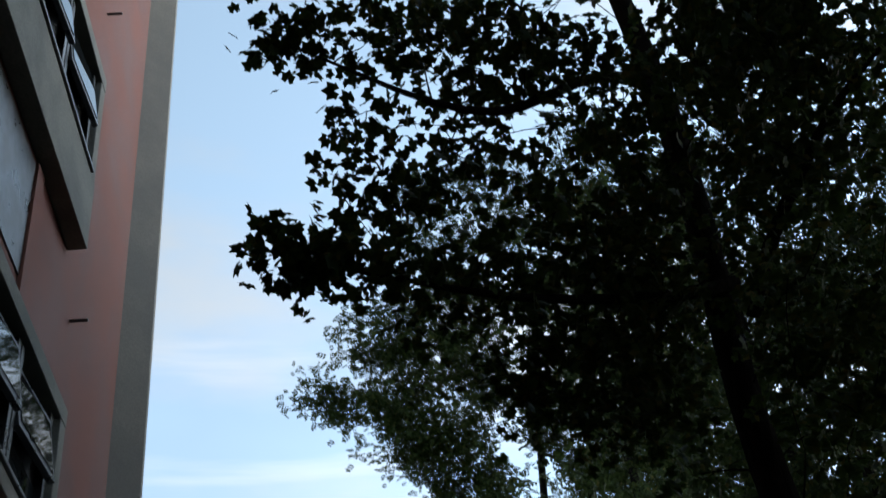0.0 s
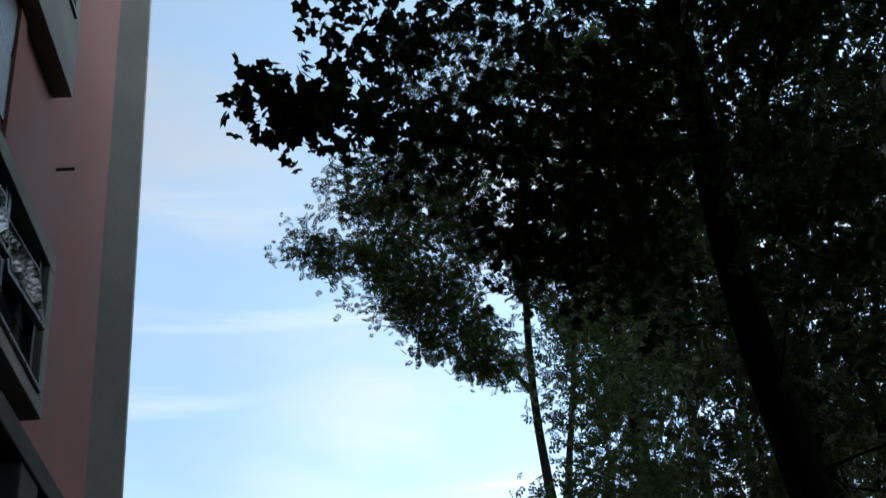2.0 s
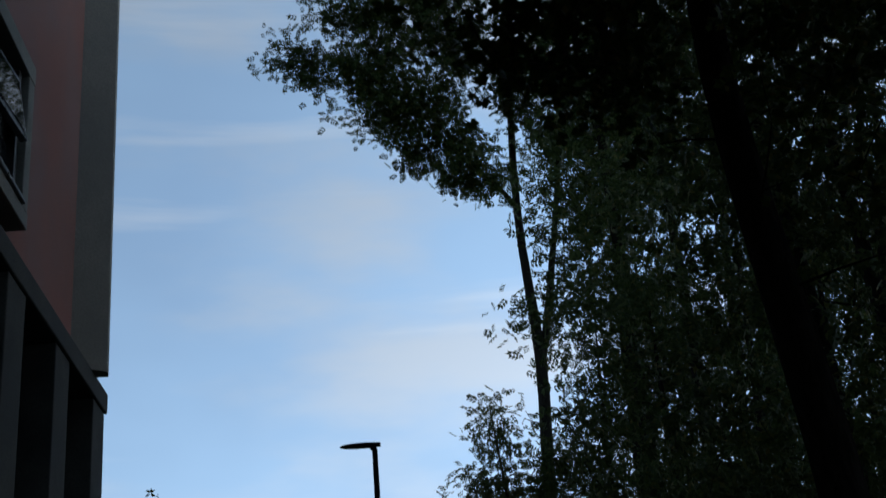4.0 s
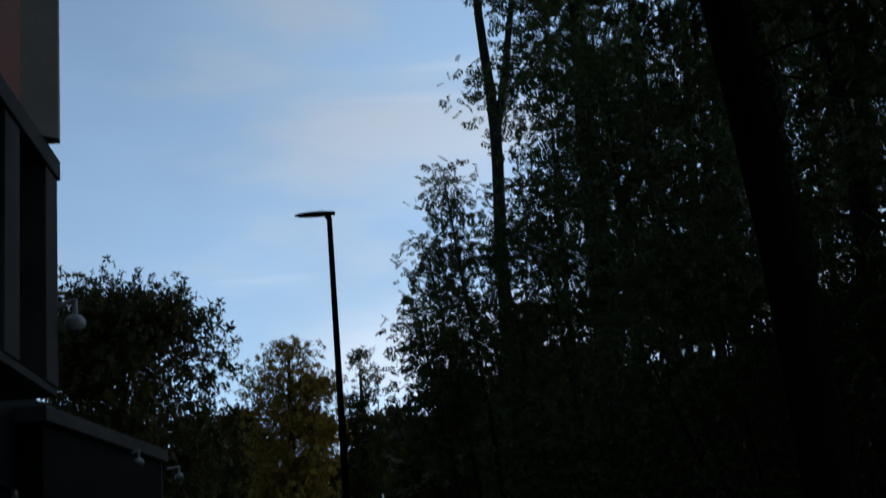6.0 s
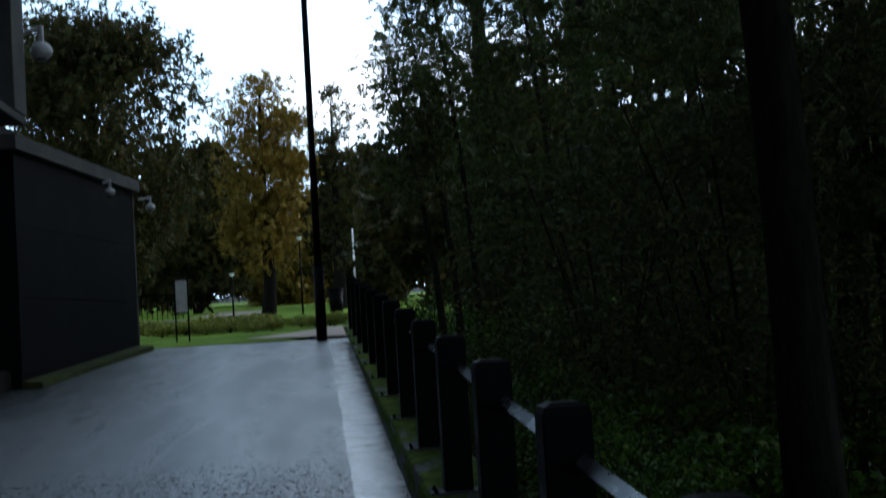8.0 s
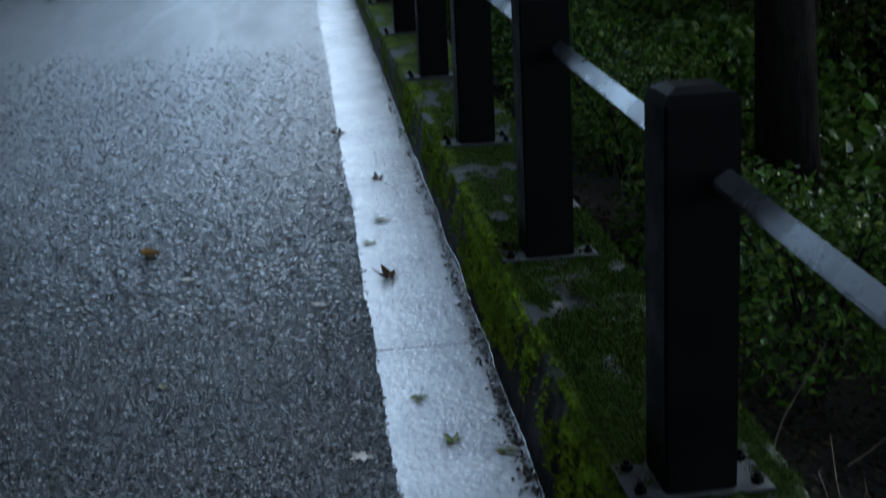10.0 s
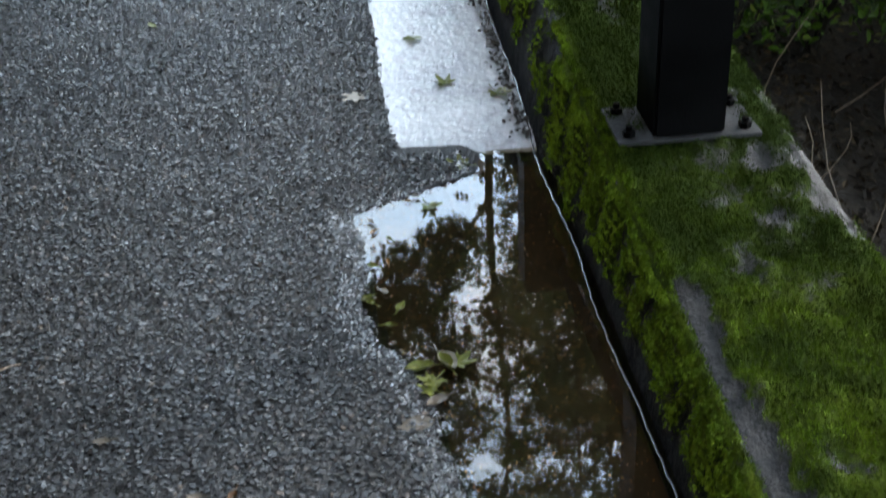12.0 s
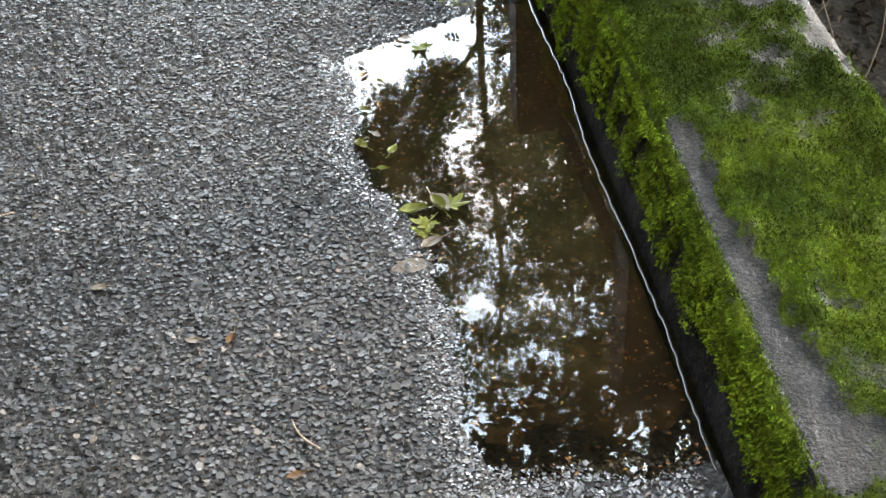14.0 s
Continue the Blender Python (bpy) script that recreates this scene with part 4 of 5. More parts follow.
# ---- woodland on the bank ----
def slim_tree(seed, height, crown_from, spread, clumps, per=17):
    rng = np.random.default_rng(seed)
    top = np.array((rng.normal(0, 0.5), rng.normal(0, 0.5), height))
    st = stem([(0, 0, -0.3), (top[0] * 0.2, top[1] * 0.2, height * 0.35), (top[0] * 0.8, top[1] * 0.6, height * 0.7), top], [0.11, 0.085, 0.055, 0.012], 0.03, seed, 16)
    z0 = height * crown_from
    c = np.concatenate([ball((rng.normal(0, spread * 0.5), rng.normal(0, spread * 0.5), rng.uniform(z0, height)), (spread * 0.6, spread * 0.6, height * 0.09), clumps // 9, rng) for _ in range(9)])
    ob = tree("slim_tree", "slender woodland tree on the shaded bank", "tree", [st], c, "ash", 0.18, ASH, BARK_SLIM, per, 0.25, seed, 45, -8, "trees of the woodland")
    return ob


def set_down(ob, x, y, turn, size):
    ob.matrix_basis = pose(x, y, float(land(np.array(x), np.array(y))), 0, 0, turn) @ Matrix.Diagonal((size, size, size, 1))
    return ob


DENSE = slim_tree(34, 10.5, 0.25, 1.7, 140, 20)
WOOD = [slim_tree(31, 10.0, 0.45, 1.4, 120), slim_tree(32, 11.5, 0.5, 1.3, 110), slim_tree(33, 8.5, 0.4, 1.4, 110)]
rng = np.random.default_rng(77)
# headings from 38 to 150 degrees are unseen trees, added to shade the bank
spots = [(11.6, 17.5), (12.4, 16), (13.6, 19), (14.8, 14.5), (16.0, 18), (17.5, 15), (21.5, 11), (24.5, 12), (27.0, 10.5), (30.0, 11), (23, 14.5), (29, 13), (20.0, 17), (22.5, 14), (24.5, 16), (27.0, 13), (30.0, 15), (34.0, 11), (13.5, 25), (17.5, 25), (22.0, 24), (26.5, 23),
         (10.5, 28), (15.0, 31), (20.0, 32), (25.0, 31), (38, 9), (45, 12), (55, 8), (75, 7), (100, 7), (125, 8), (150, 9), (16.4, 21), (18.7, 20), (15.2, 22.5)]
for n, (az, d) in enumerate(spots):
    x, y = math.sin(radians(az)) * d, math.cos(radians(az)) * d
    src = DENSE if 15.5 < az < 60 else WOOD[n % 3]
    x, y, far = (x * 1.7, y * 1.7, 1.7) if az < 18 and d < 20 else (x, y, 1.0)
    s = far * float(rng.uniform(0.9, 1.2)) * (0.98 if src is DENSE and d < 13.5 else 1.0)
    if n < 3:
        set_down(src, x, y, 40 * n + 180, s)
    elif n == 4:
        set_down(DENSE, x, y, 75, s)
    else:
        o = copy_thing(src, Matrix.Identity(4))
        set_down(o, x, y, float(rng.uniform(0, 360)), s)


def shrub(seed, radius, height, leaf, size, material, per, clumps, name="shrub", label="leafy green shrub on the woodland bank", group="shrubs on the bank"):
    rng = np.random.default_rng(seed)
    stems = []
    for k in range(6):
        a = k * 1.05 + rng.uniform(0, 0.5)
        stems.append(stem([(0, 0, -0.15), (0.25 * radius * math.cos(a), 0.25 * radius * math.sin(a), height * 0.5), (0.6 * radius * math.cos(a), 0.6 * radius * math.sin(a), height * 0.9)], [0.02, 0.014, 0.006], 0.01, seed + k, 8))
    c = ball((0, 0, height * 0.55), (radius, radius, height * 0.5), clumps, rng)
    c[:, 2] = np.maximum(c[:, 2], 0.08)
    return tree(name, label, "shrub", stems, c, leaf, size, material, BARK_SLIM, per, 0.16 * max(1, radius * 0.7), seed, 40, -10, group)


SHRUBS = [shrub(51, 0.9, 0.9, "oval", 0.075, BUSH, 24, 80), shrub(52, 1.1, 1.4, "oval", 0.080, BUSH, 24, 110), shrub(53, 0.8, 0.7, "maple", 0.095, BUSH, 22, 70)]
rng = np.random.default_rng(78)
k = 0
for y in np.arange(2.6, 22.0, 0.85):
    for x in (1.85, 3.2, 4.9, 6.8):
        if x > 1.9 + 0.45 * y or (y < 4.0 and x < 2.0):
            continue
        px, py = x + float(rng.uniform(-0.5, 0.5)) * (0.3 if x < 2 else 1.0), float(y) + float(rng.uniform(-0.4, 0.4))
        src = SHRUBS[k % 3]
        o = src if k < 3 else copy_thing(src, Matrix.Identity(4))
        set_down(o, px, py, float(rng.uniform(0, 360)), float(rng.uniform(0.7, 1.25)) * (0.62 if x < 2 else 1.0))
        k += 1

# ---- saplings beside the crest ----
SAP = [(5.4, 17.4, 17.0, 1.95), (4.5, 14.2, 16.5, 1.95), (3.8, 11.0, 16.0, 1.95), (7.6, 15.2, 20.0, 2.0), (6.8, 11.5, 21.0, 2.0), (6.4, 8.5, 22.0, 2.0), (9.4, 16.5, 19.0, 2.2)]
for n, (az, el, d, w) in enumerate(SAP):
    foot = spot(az + 1.8, 0, d)
    foot[0] = max(foot[0], 1.35)
    foot[2] = float(land(foot[0], foot[1]))
    top = spot(az, el, d)
    st = stem([foot, foot * 0.6 + top * 0.4 + np.array((0.10, 0, 0)), top], [0.03 * w, 0.02 * w, 0.005 * w], 0.01, 60 + n, 10)
    rg = np.random.default_rng(60 + n)
    h = top[2] - foot[2]
    low = 0.62 if w < 2 else 0.25
    cl = np.concatenate([ball(foot + (top - foot) * u + np.array((0.12 * (1 - u), 0, 0)), (w * ((0.10 if w < 2 else 0.16) + 0.30 * (1 - u)), 0.5 * w, 0.05 * h + 0.1), 11, rg) for u in np.linspace(low, 0.97, 7 if w < 2 else 10)])
    tree("ash_sapling", "young ash sapling with feathery leaves behind the fence", "tree", [st], cl, "ash", 0.115 * w ** 0.5, ASH, BARK_SLIM, 12 if w < 2 else 20, 0.10 * w, 60 + n, 42, -12, "saplings behind the fence")


# ---- park trees far off ----
def park_tree(az, d, top, low, half, material, seed, name, label, dense=150, size=0.5, lean=0.0):
    foot = spot(az, 0, d)
    foot[2] = float(land(foot[0], foot[1])) - 0.05
    zt, zl = EYE.z + math.tan(radians(top)) * d, EYE.z + math.tan(radians(low)) * d
    w = math.tan(radians(half)) * d
    st = stem([foot, foot + np.array((0, 0, (zl - foot[2]) * 1.1)), foot + np.array((lean, 0, (zt - foot[2]) * 0.9))], [0.28, 0.22, 0.04], 0.05, seed, 12)
    rg = np.random.default_rng(seed)
    mid = np.array((foot[0], foot[1], (zt + zl) / 2))
    cl = ball(mid, (w * 0.92, w * 0.9, (zt - zl) / 2 * 0.95), dense, rg)
    for _ in range(9):
        c = ball(mid, (w * 0.85, w * 0.7, (zt - zl) / 2 * 0.9), 1, rg)[0]
        cl = np.concatenate([cl, ball(c, (w * 0.3, w * 0.3, w * 0.25), dense // 12, rg)])
    return tree(name, label, "tree", [st], cl, "spray", size, material, BARK, 16, 0.06 * w + 0.25, seed, 50, 0, "trees of the park", thin=0.012)


park_tree(-9.2, 38, 14.6, 1.2, 5.0, FARGREEN, 81, "sycamore_tree", "broad sycamore turning brown in the park", 420, 0.27)
park_tree(-2.1, 46, 11.4, 1.8, 2.2, GOLD, 86, "birch_tree", "golden autumn birch in the park", 260, 0.21)
park_tree(1.0, 52, 10.4, 1.5, 1.1, FARGREEN, 83, "birch_tree", "slender half-bare birch in the park", 60, 0.24)
for n, (az, d, top, half, mt) in enumerate([(-13, 60, 7.5, 4, FARGREEN), (-5.2, 62, 8.2, 3.0, FARGREEN), (-9, 70, 6.0, 4, FARGREEN), (-1, 80, 5.5, 3, GOLD), (2.2, 66, 7.6, 3, FARGREEN), (6, 60, 9, 4, FARGREEN), (10, 62, 12, 4, FARGREEN), (-18, 70, 7, 4, FARGREEN)]):
    park_tree(az, d, top, 0.3, half, mt, 90 + n, "park_tree", "distant park tree in early autumn leaf", 130, 0.7)

# hedge that closes the park, and tall understory in the wood
HEDGE = shrub(57, 3.0, 3.4, "spray", 0.45, FARGREEN, 20, 110, "hedge_bush", "dark hedge bush at the far side of the park", "hedge of the park")
rng = np.random.default_rng(79)
for n, az in enumerate(np.arange(-24, 34, 2.4)):
    d = 95.0 + float(rng.uniform(-4, 4)) if az < 7 else 34.0 + float(rng.uniform(-3, 5))
    x, y = math.sin(radians(az)) * d, math.cos(radians(az)) * d
    o = HEDGE if n == 0 else copy_thing(HEDGE, Matrix.Identity(4))
    set_down(o, float(x), float(y), float(rng.uniform(0, 360)), float(rng.uniform(1.5, 2.0) if az < 7 else rng.uniform(0.9, 1.4)))
UNDER = shrub(58, 1.7, 3.6, "oval", 0.085, ASH, 32, 120, "hazel_bush", "tall shaded hazel bush in the wood", "hazels in the wood")
n = 0
for az in np.arange(13.0, 40, 3.4):
    for d in (13.0, 17.0, 23.0):
        d += float(rng.uniform(-1.5, 1.5))
        a = radians(float(az) + float(rng.uniform(-1, 1)))
        o = UNDER if n == 0 else copy_thing(UNDER, Matrix.Identity(4))
        set_down(o, math.sin(a) * d, math.cos(a) * d, float(rng.uniform(0, 360)), float(rng.uniform(0.8, 1.2)))
        n += 1

# ---- park beyond the crest ----
v, f = grid(steps((-60, -4.6, 4), (-4.6, 40, 2)), steps((21.4, 40, 1.0), (40, 140, 8)), lambda x, y: land(x, y) + 0.06)
lawn = tagged(mesh_object("lawn", v, f, GRASS, smooth=True), "sunlit green park lawn beyond the crest", "lawn", kind="structure")


# ---- chippings of the asphalt near the puddle ----
def chippings(seed, x0, x1, y0, y1, pitch, rim=False, fades=(0.9, 0.95, 3.6, 4.4)):
    """Flat, angular stones set close together in the mastic, each one of its own size, outline and tilt."""
    rng = np.random.default_rng(seed)
    gx, gy = np.meshgrid(np.arange(x0, x1, pitch), np.arange(y0, y1, pitch * 0.87))
    gx[1::2] += pitch / 2
    x, y = gx.ravel() + rng.uniform(-0.36, 0.36, gx.size) * pitch, gy.ravel() + rng.uniform(-0.36, 0.36, gx.size) * pitch
    n = len(x)
    keep = x < np.where(y < 2.69, np.where(y < 1.24, 0.45, shore(y)) + rng.normal(0.0, 0.006, n), 0.150 + rng.normal(0, 0.005, n))
    inside = (shore(y) - x + rng.normal(0, 0.012, n) < 0.055) & (y < 2.70) & ((x < 0.31) | (y < 1.32))
    if rim:
        keep &= inside
    else:
        keep &= (rng.uniform(0, 1, n) < np.interp(y, fades, (0, 1, 1, 0))) & (x > -0.16 - 0.30 * y) & ~(inside & (rng.uniform(0, 1, n) < 0.75))
    x, y = x[keep], y[keep]
    n = len(x)
    z = lane_z(x, y)
    ang = np.arange(5) * 2 * np.pi / 5 + rng.uniform(-0.42, 0.42, (n, 5))
    out = np.stack([np.cos(ang), np.sin(ang)], -1) * rng.uniform(0.72, 1.12, (n, 5, 1))
    v = np.zeros((n, 10, 3))
    v[:, :5, :2], v[:, :5, 2] = out * 1.06, -0.55
    v[:, 5:, :2], v[:, 5:, 2] = out * rng.uniform(0.80, 0.94, (n, 1, 1)), 0.22
    v *= (pitch * 0.575 * rng.lognormal(0, 0.22, n))[:, None, None]
    v[:, :, 1] *= rng.uniform(0.58, 1.0, (n, 1))
    v[:, :, 2] += v[:, :, 0] * rng.normal(0, 0.16, (n, 1)) + v[:, :, 1] * rng.normal(0, 0.16, (n, 1))
    v[:, :, 2] *= np.interp(y, (3.0, 6.5), (1.0, 0.3))[:, None]
    a = rng.uniform(0, 2 * np.pi, n)
    c, sn = np.cos(a)[:, None], np.sin(a)[:, None]
    v = np.stack([c * v[:, :, 0] - sn * v[:, :, 1], sn * v[:, :, 0] + c * v[:, :, 1], v[:, :, 2]], -1)
    v += np.stack([x, y, z + rng.normal(0.0012, 0.0010, n)], 1)[:, None]
    first = (np.arange(n) * 10)[:, None, None]
    sides = np.array([(k, (k + 1) % 5, 5 + (k + 1) % 5, 5 + k) for k in range(5)])
    return v.reshape(-1, 3), (first + sides[None]).reshape(-1, 4), first.ravel()


def chip_mesh(name, v, f, first, material):
    """The sides as quads and each top as one pentagon."""
    me = bpy.data.meshes.new(name)
    tops = first[:, None] + np.arange(5, 10)[None]
    loops = np.concatenate([f.ravel(), tops.ravel()]).astype(np.int32)
    starts = np.concatenate([np.arange(len(f)) * 4, f.size + np.arange(len(tops)) * 5]).astype(np.int32)
    me.vertices.add(len(v))
    me.vertices.foreach_set("co", v.astype(np.float32).ravel())
    me.loops.add(len(loops))
    me.loops.foreach_set("vertex_index", loops)
    me.polygons.add(len(starts))
    me.polygons.foreach_set("loop_start", starts)
    me.polygons.foreach_set("use_smooth", np.zeros(len(starts), dtype=bool))
    me.update(calc_edges=True)
    me.materials.append(material)
    return new(name, me)


chips = chip_mesh("chippings", *chippings(5, -1.6, 0.31, 0.95, 4.4, 0.0100), CHIPS)
tagged(chip_mesh("worn_chippings", *chippings(7, -3.1, 0.16, 3.6, 9.4, 0.0185, fades=(3.6, 4.4, 4.6, 9.4)), CHIPS), "worn flat stone chippings in the wet asphalt up the lane", "chippings", kind="stuff")
tagged(chip_mesh("wet_grit", *chippings(6, -0.15, 0.46, 1.0, 2.70, 0.0062, True), GRIT), "wet fine grit along the shore of the puddle", "grit", kind="stuff")
tagged(chips, "grey stone chippings in the surface of the asphalt", "chippings", kind="stuff")


# ---- moss shoots on the low wall ----
def moss_shoots(n, y0, y1, size, seed):
    rng = np.random.default_rng(seed)
    ok = np.flatnonzero((Yr > y0) & (Yr < y1) & (MO > 0.44) & (U.ravel() < 0.93))
    w = np.clip(MO[ok] - 0.40, 0.02, 0.3)
    k = rng.choice(ok, n, p=w / w.sum())
    p = V[k] + rng.normal(0, 0.006, (n, 3)) * np.array((0.6, 1.6, 0.4))
    face = (U.ravel()[k] < 0.35)[:, None]
    up = np.where(face, np.array((-0.62, 0, -0.62)), np.array((0, 0, 0.8))) + rng.normal(0, 0.5, (n, 3))
    up /= np.linalg.norm(up, axis=1)[:, None]
    side = np.cross(up, rng.normal(size=(n, 3)))
    side /= np.linalg.norm(side, axis=1)[:, None]
    s = size * rng.uniform(0.5, 1.4, n)[:, None] * np.where(face, 1.45, 1.0)
    q = np.stack([p - up * s * 0.2, p + up * s * 0.4 + side * s * 0.2, p + up * s, p + up * s * 0.4 - side * s * 0.2], 1)
    return q.reshape(-1, 3), np.arange(4 * n).reshape(-1, 4)


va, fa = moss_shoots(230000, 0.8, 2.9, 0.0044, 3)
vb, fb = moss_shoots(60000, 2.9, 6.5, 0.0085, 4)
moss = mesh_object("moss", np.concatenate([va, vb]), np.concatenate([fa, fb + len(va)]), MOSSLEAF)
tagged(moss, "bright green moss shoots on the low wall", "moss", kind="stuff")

# ---- bright wet line where water meets the wall ----
rng = np.random.default_rng(9)
ym = np.arange(0.9, 6.0, 0.02)
xm = 0.4755 + 0.004 * np.sin(ym * 9) + np.cumsum(rng.normal(0, 0.0007, len(ym))) + rng.normal(0, 0.0009, len(ym))
xm -= np.linspace(0, xm[-1] - 0.476, len(ym))
zm = np.where(ym < 2.68, 0.0015, rise(ym) + 0.003)
u = np.linspace(0, 1, 6)
v = np.stack([np.stack([xm - 0.0022 + 0.0032 * k, ym, zm + 0.0020 * k ** 2], 1) for k in u], 1).reshape(-1, 3)
i = (np.arange(len(ym) - 1)[:, None] * 6 + np.arange(5)[None]).ravel()
f = np.stack([i, i + 1, i + 7, i + 6], 1)
film_mat = Nodes("water_film")
WETLINE = film_mat.done((0.05, 0.05, 0.05), 0.05, 0.0, 1.0)
tagged(mesh_object("water_edge", v, f, WETLINE, smooth=True), "wet glistening line where water meets the wall", "water", kind="structure")


# ---- fallen leaves and twigs ----
def maple_blade(rng, curl):
    """A five-lobed blade with toothed edges: centre, a middle ring and the outline."""
    tips = [(-12, 0.42), (38, 0.56), (90, 0.63), (142, 0.56), (192, 0.42)]
    edge = [(-75, 0.10), (-42, 0.26)]
    for k, (a, r) in enumerate(tips):
        edge += [(a - 11, r * 0.70), (a - 8, r * 0.82), (a, r), (a + 8, r * 0.82), (a + 11, r * 0.70)]
        edge.append((a + 25, 0.27) if k < 4 else (a + 30, 0.26))
    edge.append((255, 0.10))
    n = len(edge)
    v = [(0, 0.1, 0)]
    for share in (0.5, 1.0):
        for a, r in edge:
            q = r * share * rng.uniform(0.93, 1.07)
            x, y = q * math.cos(radians(a)), q * math.sin(radians(a))
            v.append((x, y + 0.1, curl * (x * x + 0.7 * y * y) + 0.05 * curl * math.sin(5 * math.radians(a)) + 0.06 * curl * abs(x)))
    f = [(0, 1 + k, 1 + (k + 1) % n) for k in range(n - 1)]
    f += [(1 + k, 1 + n + k, 2 + n + k, 2 + k) for k in range(n - 1)]
    return np.array(v), f


def oval_blade(rng, curl):
    """A pointed oval blade folded along its midrib, with rolled edges."""
    v, f = [], []
    twist = rng.uniform(-0.5, 0.5)
    for i, u in enumerate(np.linspace(0, 1, 9)):
        w = 0.29 * math.sin(math.pi * u ** 0.85) ** 0.8 + 0.004
        for k in range(-2, 3):
            x = w * k / 2 * (1 - 0.25 * curl * (abs(k) == 2)) + 0.10 * twist * (u - 0.5) ** 2
            v.append((x, u, curl * (0.55 * abs(x) + 0.5 * (u - 0.45) ** 2 + 0.10 * (abs(k) == 2)) + 0.04 * curl * math.sin(9 * u + k)))
            if i and k < 2:
                b = (i - 1) * 5 + k + 2
                f.append((b, b + 1, b + 6, b + 5))
    return np.array(v), f


def fallen_leaf(x, y, size, turn, material, label, curl=0.25, z=None, shape="maple"):
    rng = np.random.default_rng(int(abs(x) * 9973 + y * 7919))
    t, q = (maple_blade if shape == "maple" else oval_blade)(rng, curl)
    t = t * size
    lines = [[(np.array((0, -0.45 * size, 0.06 * size)), 0.0012), (np.array((0.03 * size, -0.2 * size, 0.02 * size)), 0.0012), (np.array((0, 0.1 * size, 0.003)), 0.0010)]]
    sv, sf = tubes(lines, 4)
    zz = float(lane_z(x, y)) + 0.006 if z is None else z
    ob = thing("fallen_leaf", label, "leaf", "fallen leaves", (x, y, zz), turn)
    mesh_object("blade", t, q, material, ob, smooth=True)
    mesh_object("stalk", sv, sf, material, ob)
    return ob


BROWN = "curled brown maple leaf on the wet ground"
